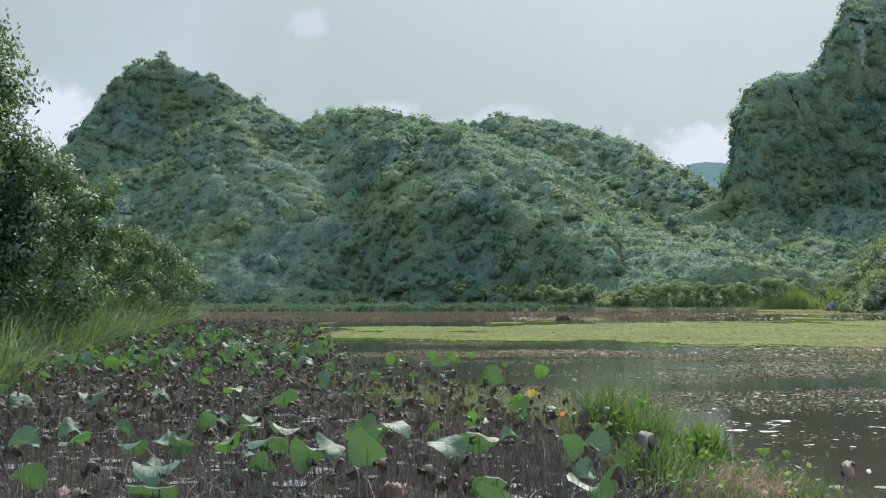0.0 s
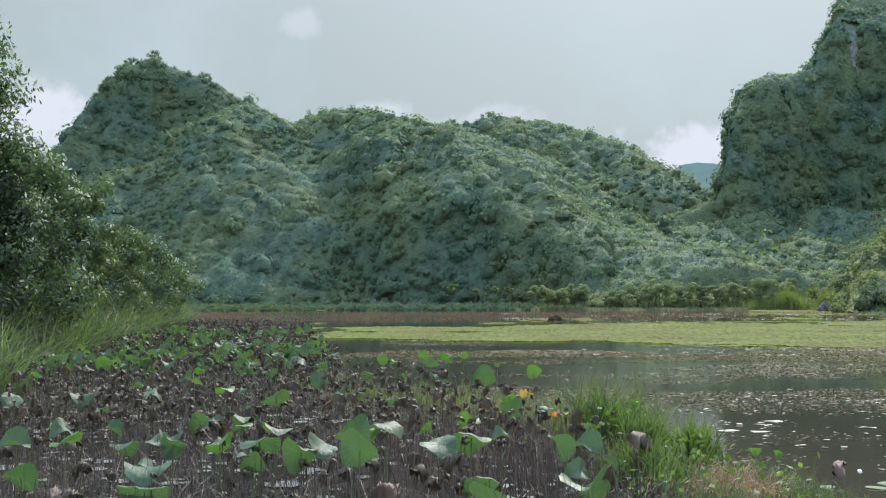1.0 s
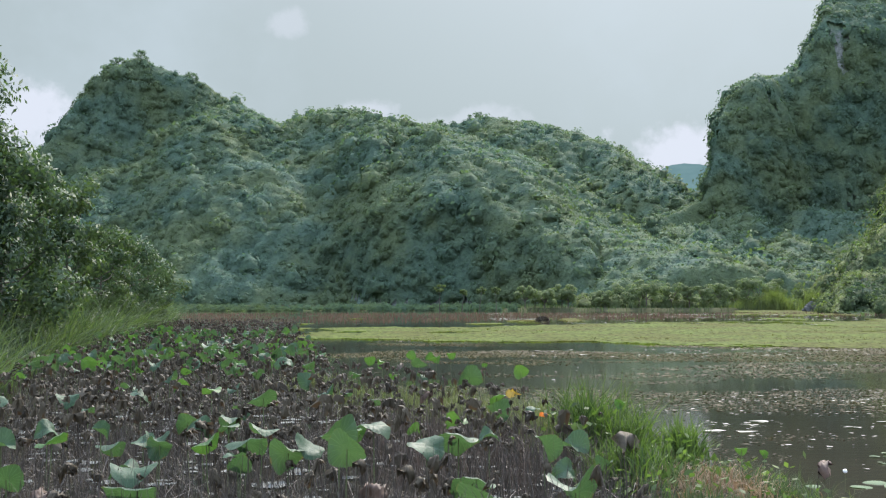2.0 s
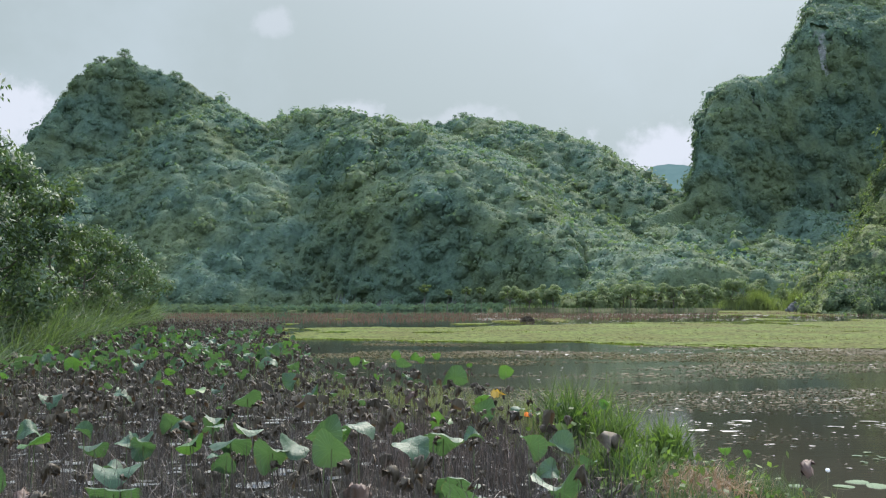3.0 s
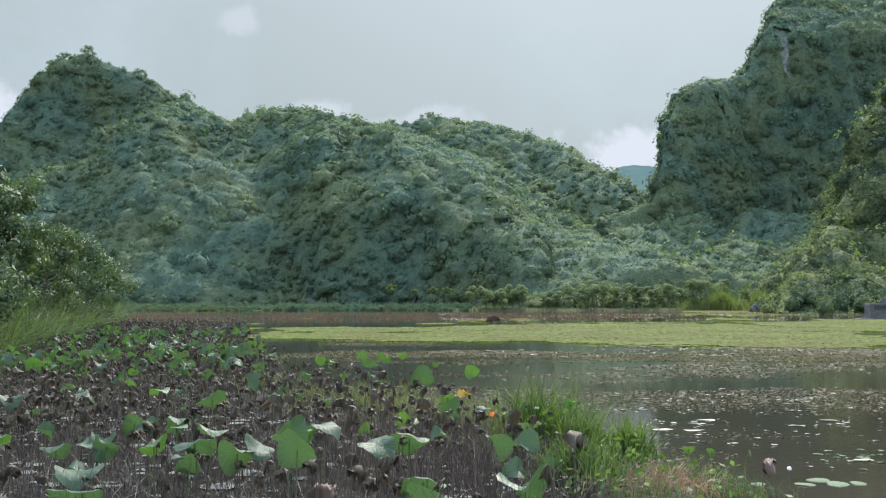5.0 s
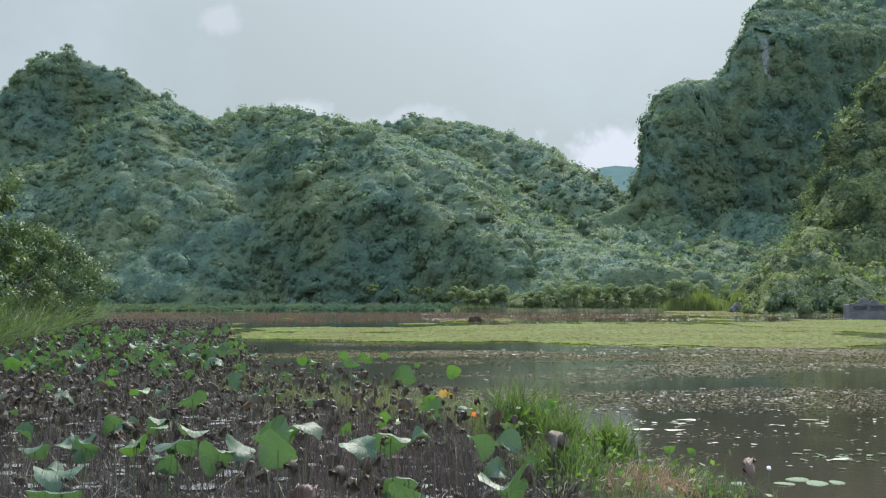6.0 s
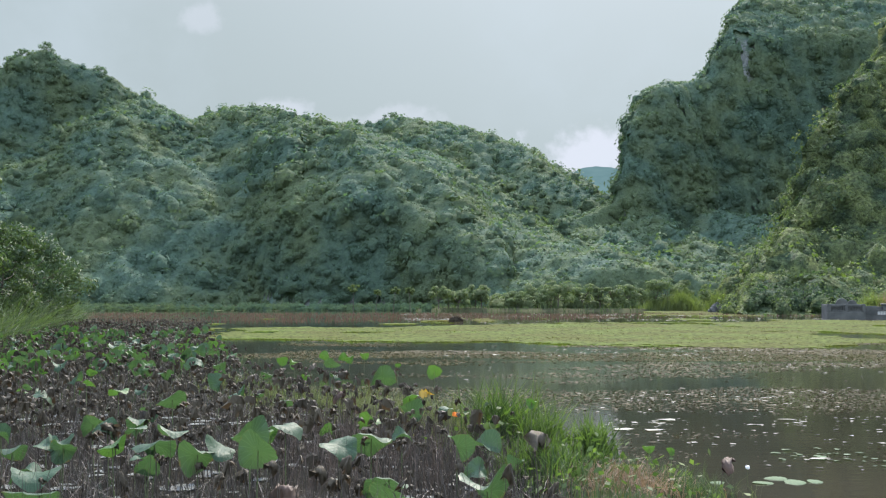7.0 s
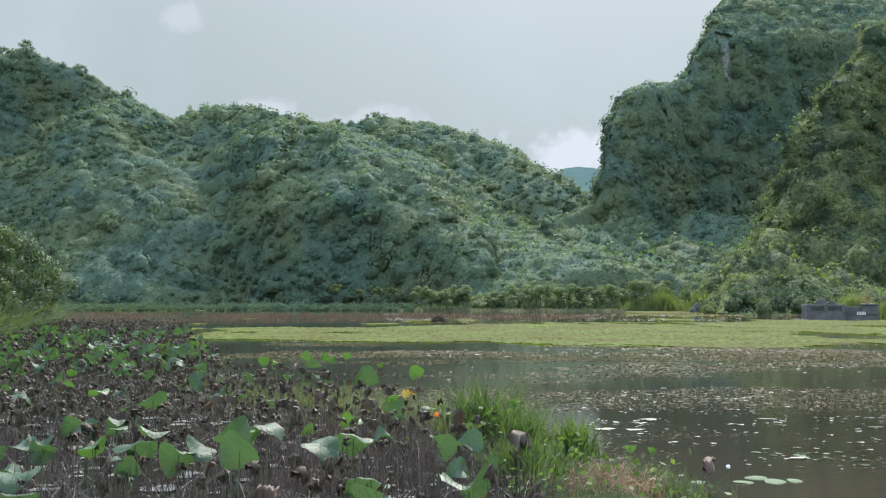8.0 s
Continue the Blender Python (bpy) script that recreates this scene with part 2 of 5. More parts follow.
def blade_strips(base, height, width, lean, segments=3, turn=None):
    """Curved grass blades; lean: how far each one arches over, as a part of its height."""
    count = len(base)
    turn, face = RNG.random(count) * 2 * np.pi if turn is None else turn, RNG.random(count) * np.pi
    out = np.stack([np.cos(turn), np.sin(turn), np.zeros(count)], axis=-1)
    side = np.stack([np.cos(face), np.sin(face), np.zeros(count)], axis=-1)
    rows = []
    for k in range(segments + 1):
        t = k / segments
        mid = base + out * (height * lean * t * t)[:, None] + np.array([0, 0, 1]) * (height * (t - 0.45 * lean * t * t))[:, None]
        half = side * (width * 0.5 * (1.02 - t ** 1.6))[:, None]
        rows += [mid - half, mid + half]
    verts = np.stack(rows, axis=1)
    b = np.arange(count)[:, None, None] * (2 * segments + 2) + np.arange(segments)[None, :, None] * 2
    faces = (b + np.array([0, 1, 3, 2])[None, None]).reshape(-1, 4)
    return verts.reshape(-1, 3), faces


def joined(*pieces):
    verts, faces, at = [], [], 0
    for v, f in pieces:
        verts.append(v)
        faces.append(f + at)
        at += len(v)
    return np.concatenate(verts), np.concatenate(faces)


def tube(points, radii, sides=6):
    """A tapered tube along points, as quads."""
    points, rings = np.asarray(points, dtype=float), []
    turn = np.arange(sides) * 2 * np.pi / sides
    for k, p in enumerate(points):
        along = unit(points[min(k + 1, len(points) - 1)] - points[max(k - 1, 0)])
        a = unit(np.cross(along, [0.31, 0.95, 0.07]))
        b = np.cross(along, a)
        rings.append(p + radii[k] * (np.cos(turn)[:, None] * a + np.sin(turn)[:, None] * b))
    i = np.arange(len(points) - 1)[:, None] * sides
    j = np.arange(sides)[None]
    faces = np.stack([i + j, i + (j + 1) % sides, i + sides + (j + 1) % sides, i + sides + j], axis=-1).reshape(-1, 4)
    return np.concatenate(rings), faces


def thing(name, mesh, label, category, group="", kind=""):
    return tagged(new(name, mesh), label, category, group, kind)


def part(name, mesh, parent, label=""):
    ob = new(name, mesh)
    ob.parent = parent
    return tagged(ob, label) if label else ob


def empty(name, label, category, group="", at=(0, 0, 0)):
    ob = new(name)
    ob.empty_display_size = 0.2
    ob.location = at
    return tagged(ob, label, category, group)


# ---------------------------------------------------------------- ground and water
BANK = np.array([(-7.0, -20), (-7.4, 8), (-8.1, 15), (-9.0, 19), (-10.7, 26), (-15.2, 46), (-18.0, 60), (-24, 75), (-60, 100), (-140, 132), (-400, 150)], dtype=float)


def bank_x(y):
    """How far left the left bank's edge lies at y."""
    return np.interp(y, BANK[:, 1], BANK[:, 0])


def ground_z(x, y):
    left = step(bank_x(y) - x + waves(x, y, 5, 3) * 0.8, -0.6, 1.6)
    far = step(y + waves(x, y, 14, 4) * 4, 137, 141)
    right = step(x - 62 - waves(x, y, 20, 5) * 6 - 0.25 * np.maximum(0, 100 - y), -2, 3)
    near = step(4.5 - y, 0, 2)
    spit = step(1.25 - np.hypot((x - 1.95) / 1.1, (y - 9.2) / 2.2), 0.0, 0.8) * 0.75
    land = np.maximum.reduce([left, far, right, near])
    hump = 0.35 + 0.12 * waves(x, y, 9, 6) + 0.25 * step(bank_x(y) - x, 1, 7) + 0.5 * step(y, 139, 215) - 0.26 * far * step(-x, -12, 12)
    return np.maximum(-0.5 + land * (0.5 + hump), -0.5 + spit * 0.78)


xs = np.unique(np.concatenate([np.linspace(-3000, -140, 24), np.arange(-140, -24, 4.0), np.arange(-24, 12, 0.6), np.arange(12, 100, 2.0), np.linspace(100, 3000, 26)]))
ys = np.unique(np.concatenate([np.linspace(-3000, -20, 20), np.arange(-20, 2, 2.0), np.arange(2, 70, 0.7), np.arange(70, 180, 1.5), np.linspace(180, 3000, 30)]))
gx, gy = np.meshgrid(xs, ys)
thing("ground", sheet("ground", xs, ys, ground_z(gx, gy), M_MUD), "low earth banks and pond bed under grass", "ground", kind="structure")
wx, wy = np.linspace(-420, 130, 90), np.linspace(-20, 152, 60)
thing("water", sheet("water", wx, wy, np.zeros((60, 90)), M_WATER), "still murky brown pond water mirroring the hills", "water", kind="structure")

# ---------------------------------------------------------------- hills


def ridge_height(x, y, crest, reach_left, reach_right, power, lower=2.2, steep=0.0):
    """Height of a ridge whose crest runs through (x, y, z); reach: how far its foot lies on each side."""
    best = np.zeros(np.shape(x))
    for (ax, ay, az), (bx, by, bz) in zip(crest[:-1], crest[1:]):
        dx, dy = bx - ax, by - ay
        t = np.clip(((x - ax) * dx + (y - ay) * dy) / (dx * dx + dy * dy), 0, 1)
        px, py = x - ax - t * dx, y - ay - t * dy
        away = np.hypot(px, py)
        side = step((px * dy - py * dx) / math.hypot(dx, dy) / np.maximum(away, 0.01), -0.5, 0.5)
        h = (az - lower) + (bz - az) * t
        reach = reach_left + (reach_right - reach_left) * side
        if steep:
            reach = reach_left + (np.maximum(h * steep, 3.0) - reach_left) * side
        soft = np.sqrt(away ** 2 + 9) - 3
        best = np.maximum(best, h * np.clip(1 - (soft / reach) ** power, 0, 1))
    return best


DOME = [(-150, 225, 24), (-128, 240, 34), (-113, 250, 42), (-102.0, 258, 52), (-94.8, 268, 65.0), (-89.6, 270, 66.9), (-82.8, 272, 65.6), (-75.4, 274, 62.8), (-69.3, 278, 58.5), (-59.9, 284, 53.1)]
MIDDLE = [(-62, 284, 58), (-54.4, 288, 58), (-46.8, 290, 60), (-37.3, 290, 60), (-20, 289, 58)]
SADDLE = [(-30, 290, 59), (-22.9, 290, 59), (-13.3, 290, 57)]
LONG_RIDGE = [(-15.5, 300, 59), (0.2, 304, 61), (11.0, 304, 60), (20.9, 302, 58), (29.0, 300, 56), (35.1, 296, 53), (41.1, 292, 49), (47.3, 286, 44),
              (53.2, 280, 39), (58.4, 272, 33), (64.2, 262, 27), (80, 250, 22)]
SPUR = [(-22.8, 286, 54.0), (-11.8, 262, 44.0), (-3.2, 242, 36.4), (6.5, 222, 29.0), (14.0, 200, 21.5), (18.4, 184, 15.2), (20.5, 170, 9.3), (21.5, 161, 5.0)]
# bearing, depth and rise over run of the sheer face's upper edge
FACE = [(-0.50, 226, 0.020), (-0.33, 222, 0.032), (-0.25, 214, 0.038), (-0.18, 206, 0.048), (-0.125, 198, 0.066), (-0.097, 194, 0.083), (-0.0416, 190, 0.0967), (0.0025, 186, 0.0995), (0.0462, 177, 0.069), (0.0843, 168, 0.0475), (0.114, 161, 0.025), (0.140, 156, 0.006)]
SHOULDER = [(54.6, 236, 39.7), (57.4, 240, 48.9), (61.5, 244, 54.3), (68.1, 250, 57.2), (75.5, 254, 58.6)]
CLIFF = [(81.3, 256, 62.3), (83.4, 256, 67.0), (87.4, 258, 73.8), (90.9, 260, 80.1), (96.6, 262, 87.9), (107, 264, 99.1), (126.6, 266, 110.1), (140, 266, 111.0)]
APRON = [(50, 250, 22), (62, 238, 24), (80, 236, 24), (110, 236, 26), (140, 236, 26)]
NEAR_SLOPE = [(43.3, 128, 3.0), (46.5, 132, 6.5), (51.6, 138, 9.5), (56.6, 143, 13.6), (61.5, 148, 19.4), (66.1, 152, 26.5), (73.4, 158, 37.8), (79.8, 162, 45.2), (83.8, 165, 49.8), (94.9, 170, 58.6), (104, 173, 62.0)]

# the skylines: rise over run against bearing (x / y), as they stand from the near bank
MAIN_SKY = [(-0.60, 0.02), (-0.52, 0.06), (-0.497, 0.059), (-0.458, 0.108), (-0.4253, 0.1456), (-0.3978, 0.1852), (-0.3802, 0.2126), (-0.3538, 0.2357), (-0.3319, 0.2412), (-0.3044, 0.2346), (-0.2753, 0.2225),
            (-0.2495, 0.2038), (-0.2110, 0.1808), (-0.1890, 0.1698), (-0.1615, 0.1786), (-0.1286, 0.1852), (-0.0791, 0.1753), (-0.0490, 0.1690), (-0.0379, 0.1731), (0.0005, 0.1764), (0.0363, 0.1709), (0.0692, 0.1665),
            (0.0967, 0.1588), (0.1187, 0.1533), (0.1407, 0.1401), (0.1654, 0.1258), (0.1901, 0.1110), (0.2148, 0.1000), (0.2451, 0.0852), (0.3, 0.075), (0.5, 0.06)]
CLIFF_SKY = [(0.10, 0.04), (0.19, 0.085), (0.2240, 0.100), (0.2330, 0.130), (0.2360, 0.165), (0.2430, 0.1879), (0.2555, 0.2060), (0.2725, 0.2137), (0.2973, 0.2159), (0.3150, 0.2209), (0.3250, 0.2429), (0.3390, 0.2676),
             (0.3467, 0.2896), (0.3659, 0.3170), (0.4044, 0.3610), (0.4758, 0.3995), (0.60, 0.41)]
NEAR_SKY = [(0.30, -0.004), (0.3385, 0.002), (0.3522, 0.0203), (0.3742, 0.0412), (0.3962, 0.0687), (0.4154, 0.1055), (0.4346, 0.1495), (0.4648, 0.2154), (0.4923, 0.2555), (0.5077, 0.2786), (0.5582, 0.3225), (0.70, 0.36)]


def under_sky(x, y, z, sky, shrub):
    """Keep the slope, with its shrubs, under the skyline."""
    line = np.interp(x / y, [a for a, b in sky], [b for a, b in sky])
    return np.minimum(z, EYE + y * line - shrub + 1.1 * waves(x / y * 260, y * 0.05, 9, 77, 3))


def rough(x, y, z, k, seed):
    """Gullies and ledges that fade out at the foot of the slope."""
    ribs = waves(x + 0.25 * y, y * 0.22, 15, seed + 2, 3)
    return z + step(z, 0, 14) * k * (waves(x, y, 30, seed) * 4.0 + waves(x, y, 9, seed + 1) * 1.8 + ribs * 5.0 - 1.0)


def main_hill_z(x, y):
    # the long ridge's gentle flank lies to the right of the spur, the steep faces to its left
    beyond = step(x - np.interp(-y, [-b for a, b, c in SPUR], [a for a, b, c in SPUR]), -3, 8)
    z = np.maximum.reduce([ridge_height(x, y, DOME, 60, 40, 1.0), ridge_height(x, y, MIDDLE, 60, 94, 1.4) * (1 - step(x, -34, 4)), ridge_height(x, y, SADDLE, 60, 76, 1.05),
                           ridge_height(x, y, LONG_RIDGE, 60, 104, 1.05) * beyond, ridge_height(x, y, SPUR, 66, 22, 1.0, steep=0.48)])
    z = rough(x, y, z, 1.0, 20)
    # the sheer face under the spur: above its edge the slope lies back, below it drops to the meadow
    bearing = x / y
    along = [a for a, b, c in FACE]
    edge = np.interp(bearing, along, [b for a, b, c in FACE]) + 5.0 * waves(x, y * 0.3, 13, 25)
    top = EYE + edge * np.interp(bearing, along, [c for a, b, c in FACE])
    cut = top + np.where(y < edge, 2.1, 0.56) * (y - edge)
    beside = 60 * step(bearing, 0.110, 0.170)
    crest = np.interp(bearing, [a / b for a, b, c in SPUR], [(c - EYE) / b for a, b, c in SPUR])
    depth = np.interp(bearing, [-0.14, -0.05], [275, 235])
    bulk = np.minimum(cut, EYE + crest * np.minimum(y, depth) - 0.4 * np.maximum(y - depth, 0))
    z = np.minimum(np.maximum(z, bulk + 6.0 * waves(x + 0.3 * y, y * 0.6, 24, 26, 2) + 4.5 * waves(x + 0.25 * y, y * 0.2, 11, 27, 3) - beside), cut + beside + 60 * step(-bearing, 0.085, 0.150))
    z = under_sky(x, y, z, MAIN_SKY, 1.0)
    toe = 1.7 * (y - 166 + 12 * step(x, 4, 18) + 5 * waves(x, y, 18, 24))
    return np.minimum(z, toe) - 0.6


def cliff_z(x, y):
    z = np.maximum.reduce([ridge_height(x, y, SHOULDER, 30, 20, 2.4), ridge_height(x, y, CLIFF, 40, 24, 2.2), ridge_height(x, y, APRON, 60, 74, 1.15)])
    return np.minimum(under_sky(x, y, rough(x, y, z, 1.0, 30), CLIFF_SKY, 1.15), 0.7 * (y - 153)) - 0.6


def near_slope_z(x, y):
    z = ridge_height(x, y, NEAR_SLOPE, 22, 30, 0.95, 1.0)
    z = z + step(z, 0, 8) * (waves(x, y, 19, 40) * 4.5 + waves(x - 0.4 * y, y * 0.3, 9, 42, 2) * 4.0 + waves(x, y, 6, 41) * 1.5 + 1.0)
    return under_sky(x, y, z, NEAR_SKY, 1.3) - 1.5


def hill(name, label, height, x0, x1, y0, y1, spacing):
    xs, ys = np.arange(x0, x1, spacing), np.arange(y0, y1, spacing)
    gx, gy = np.meshgrid(xs, ys)
    return thing(name, sheet(name, xs, ys, height(gx, gy), M_HILL), label, "hill", kind="structure")


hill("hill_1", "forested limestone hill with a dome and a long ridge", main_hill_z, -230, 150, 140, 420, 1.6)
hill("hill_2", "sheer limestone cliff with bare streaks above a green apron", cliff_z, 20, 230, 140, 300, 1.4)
hill("hill_3", "steep bushy slope at the water's edge", near_slope_z, 30, 170, 95, 215, 1.2)

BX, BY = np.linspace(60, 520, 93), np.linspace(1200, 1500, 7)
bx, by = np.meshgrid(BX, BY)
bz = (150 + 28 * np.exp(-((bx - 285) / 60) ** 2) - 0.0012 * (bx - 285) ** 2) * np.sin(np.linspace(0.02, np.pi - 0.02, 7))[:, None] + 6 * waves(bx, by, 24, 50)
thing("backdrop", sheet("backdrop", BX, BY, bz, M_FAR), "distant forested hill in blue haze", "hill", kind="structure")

# rounded crown, of rings of points, that is used for every bush core
CORE_SIDES, CORE_RINGS = 6, ((0.85, -0.7), (1.0, 0.05), (0.72, 0.65), (0.1, 0.95))
CORE_T = np.linspace(0, 2 * np.pi, CORE_SIDES + 1)[:-1]
CORE_V = np.concatenate([np.stack([np.cos(CORE_T + 0.4 * k) * r, np.sin(CORE_T + 0.4 * k) * r, np.full(CORE_SIDES, h)], axis=-1) for k, (r, h) in enumerate(CORE_RINGS)])
CORE_F = np.array([(i * CORE_SIDES + j, i * CORE_SIDES + (j + 1) % CORE_SIDES, (i + 1) * CORE_SIDES + (j + 1) % CORE_SIDES, (i + 1) * CORE_SIDES + j) for i in range(len(CORE_RINGS) - 1) for j in range(CORE_SIDES)])


def bushes(name, places, tilt, radius, leaves, leaf, material, flat=0.9, core=0.78, lie=1.5, spread=0.10):
    """Many leafy shrubs in one mesh: a core with knobs each, and leaf sprays over it that shade like a rounded crown."""
    count = len(places)
    r = radius[:, None]
    squash = np.stack([RNG.uniform(0.8, 1.25, count), RNG.uniform(0.8, 1.25, count), flat * RNG.uniform(0.8, 1.35, count)], axis=-1) * r
    knob = unit(RNG.normal(size=(count, 6, 3)) + tilt[:, None])

    def reach(way):
        """How far the crown swells out that way."""
        return 0.74 + 0.40 * step(np.einsum("nld,nkd->nlk", way, knob).max(axis=2), 0.55, 0.98)

    out = unit(CORE_V)
    swell = reach(np.broadcast_to(out, (count, *out.shape)))
    cv = places[:, None] + CORE_V[None] * squash[:, None] * (core * (0.25 + 0.85 * swell) * np.clip(1 + 0.12 * RNG.normal(size=swell.shape), 0.7, 1.3))[..., None]
    cf = (np.arange(count)[:, None, None] * len(CORE_V) + CORE_F[None]).reshape(-1, 4)
    cn = unit(CORE_V[None] + tilt[:, None] * lie)
    way = unit(RNG.normal(size=(count, leaves, 3)) + tilt[:, None] * 0.8 + np.array([0, -0.3, 0.2]))
    centre = places[:, None] + way * squash[:, None] * (0.97 * reach(way) + RNG.normal(size=way.shape[:2]) * 0.04)[..., None]
    normal = unit(way + 0.38 * RNG.normal(size=way.shape) + np.array([0, 0, 0.2]))
    size = leaf * RNG.uniform(0.6, 1.4, count * leaves) * np.repeat((radius / radius.mean()) ** 0.7, leaves)
    lv, lf = leaf_quads(centre.reshape(-1, 3), normal.reshape(-1, 3), size, size * 0.7, 0.15)
    ln = np.repeat(unit(way + tilt[:, None] * lie + spread * RNG.normal(size=way.shape)).reshape(-1, 3), 4, axis=0)
    v, f = joined((cv.reshape(-1, 3), cf), (lv, lf))
    me = mesh_of(name, v, f, material, True)
    me.normals_split_custom_set_from_vertices(np.concatenate([cn.reshape(-1, 3), ln]))
    return me


def scatter(height, x0, x1, y0, y1, spacing, keep, dense=2.2):
    """Places spread evenly over a slope's true surface, where keep(x, y, z, slopes) holds."""
    gx, gy = np.meshgrid(np.arange(x0, x1, spacing), np.arange(y0, y1, spacing))
    wide = [gx + RNG.uniform(-0.75, 0.75, gx.shape) * spacing for _ in range(9)]
    deep = [gy + RNG.uniform(-0.75, 0.75, gy.shape) * spacing for _ in range(9)]
    x, y = np.concatenate([w.ravel() for w in wide]), np.concatenate([d.ravel() for d in deep])
    extra = np.repeat(np.arange(9), gx.size)
    z = height(x, y)
    sx, sy = (height(x + 0.7, y) - z) / 0.7, (height(x, y + 0.7) - z) / 0.7
    area = np.sqrt(1 + sx * sx + sy * sy) * np.where(np.hypot(sx, sy) > 1.3, dense, 1.0)
    ok = keep(x, y, z, sx, sy) & (extra + RNG.random(len(x)) < area)
    x, y, z, sx, sy = x[ok], y[ok], z[ok], sx[ok], sy[ok]
    # nothing grows on the far sides, which are out of sight from the pond
    hidden = np.zeros(len(x), dtype=bool)
    for k in np.linspace(0.55, 0.985, 16):
        hidden |= (height(x * k, y * k) - EYE) / (y * k) > (z + 3.5 - EYE) / y
    tilt = unit(np.stack([-sx, -sy, np.ones(len(x))], axis=-1))
    return np.stack([x, y, z], axis=-1)[~hidden], tilt[~hidden]


def seen_main(x, y, z, sx, sy):
    bearing = x / y
    return (z > -0.5) & (y > 150) & (bearing > -0.60) & (bearing < 0.36) & (y * sy > -0.25 * y) & (z > cliff_z(x, y) - 1)


def seen_cliff(x, y, z, sx, sy):
    bearing = x / y
    return (z > -0.5) & (y > 150) & (bearing > 0.14) & (bearing < 0.60) & ((sy > -0.5) | (sx > 0.8)) & (z > main_hill_z(x, y) - 1)


def seen_near(x, y, z, sx, sy):
    bearing = x / y
    return (z > -0.4) & (bearing > 0.2) & (bearing < 0.62) & (sy > -2.5)


def sizes_of(spots, small, large, seed):
    """Shrub radii: mostly small, with drifts of larger crowns and here and there a full tree."""
    drift = step(waves(spots[:, 0], spots[:, 1], 22, seed), -0.2, 0.45)
    size = small + (large - small) * RNG.random(len(spots)) ** 2.6 * (0.30 + 0.70 * drift)
    return np.where(RNG.random(len(spots)) < 0.05, large * RNG.uniform(0.9, 1.35, len(spots)), size)


def canopy(name, height, x0, x1, y0, y1, spacing, keep, leaves, leaf, material, seed, cell=3.1, swell=1.0):
    """Closed shrub cover over a slope: crown beside crown, each a dome that swells out from the slope, with sprays of leaves all over them."""
    rng = np.random.default_rng(seed)
    xs, ys = np.arange(x0, x1, spacing), np.arange(y0, y1, spacing)
    gx, gy = np.meshgrid(xs, ys)
    gz = height(gx, gy)
    sx, sy = (height(gx + 1.2, gy) - height(gx - 1.2, gy)) / 2.4, (height(gx, gy + 1.2) - height(gx, gy - 1.2)) / 2.4
    normal = unit(np.stack([-sx, -sy, np.ones(gx.shape)], axis=-1))
    # one crown in each cell of a loose grid, and a second, smaller layer between them
    rise = np.zeros(gx.shape)
    for size, tall in ((cell, 1.0), (cell * 0.52, 0.62)):
        n = 128
        jitter, wide, high = rng.uniform(-0.42, 0.42, (2, n, n)), size * rng.uniform(0.45, 1.05, (n, n)), tall * rng.uniform(0.45, 1.45, (n, n))
        ci, cj = np.floor(gx / size).astype(int), np.floor(gy / size).astype(int)
        for di in (-1, 0, 1):
            for dj in (-1, 0, 1):
                i, j = ci + di, cj + dj
                u, v = (i + 0.5 + jitter[0, i % n, j % n]) * size, (j + 0.5 + jitter[1, i % n, j % n]) * size
                d = np.hypot(gx - u, gy - v) / wide[i % n, j % n]
                rise = np.maximum(rise, swell * high[i % n, j % n] * np.sqrt(np.clip(1 - d * d, 0, 1)))
    rise = rise * (0.55 + 0.75 * step(waves(gx, gy, 26, seed + 1), -0.4, 0.5)) + 0.12 * waves(gx, gy, 1.6, seed + 2, 2)
    rise = rise * (0.25 + 0.75 * step(gz, -0.3, 3.0))
    place = np.stack([gx, gy, gz], axis=-1) + normal * rise[..., None]
    du, dv = np.gradient(place, axis=1), np.gradient(place, axis=0)
    facing = unit(np.cross(du, dv))
    i = np.arange(len(ys) - 1)[:, None] * len(xs) + np.arange(len(xs) - 1)[None]
    faces = np.stack([i, i + 1, i + 1 + len(xs), i + len(xs)], axis=-1)
    ok = keep(gx, gy, gz, sx, sy)
    hidden = np.zeros(gx.shape, dtype=bool)
    for k in np.linspace(0.55, 0.985, 16):
        hidden |= (height(gx * k, gy * k) - EYE) / (gy * k) > (gz + 4.5 - EYE) / gy
    ok &= ~hidden
    ok = ok[:-1, :-1]
    faces = faces[ok]
    # leaf sprays, spread evenly over the surface
    area = np.linalg.norm(np.cross(du, dv), axis=-1)[:-1, :-1][ok]
    pick = rng.choice(len(faces), leaves, p=area / area.sum())
    a, b = rng.random((2, leaves, 1))
    flat_p, flat_n = place.reshape(-1, 3), facing.reshape(-1, 3)
    q = faces[pick]
    at = (flat_p[q[:, 0]] * (1 - a) + flat_p[q[:, 1]] * a) * (1 - b) + (flat_p[q[:, 3]] * (1 - a) + flat_p[q[:, 2]] * a) * b
    n = unit(flat_n[q].mean(axis=1))
    at = at + n * rng.uniform(-0.05, 0.22, (leaves, 1))
    size = leaf * rng.uniform(0.5, 1.5, leaves)
    lv, lf = leaf_quads(at, unit(n + 0.45 * rng.normal(size=n.shape)), size, size * 0.7, 0.15)
    used, back = np.unique(faces, return_inverse=True)
    v, f = joined((flat_p[used], back.reshape(-1, 4)), (lv, lf))
    me = mesh_of(name, v, f, material, True)
    me.normals_split_custom_set_from_vertices(np.concatenate([flat_n[used], np.repeat(unit(n + 0.16 * rng.normal(size=n.shape)), 4, axis=0)]))
    return me


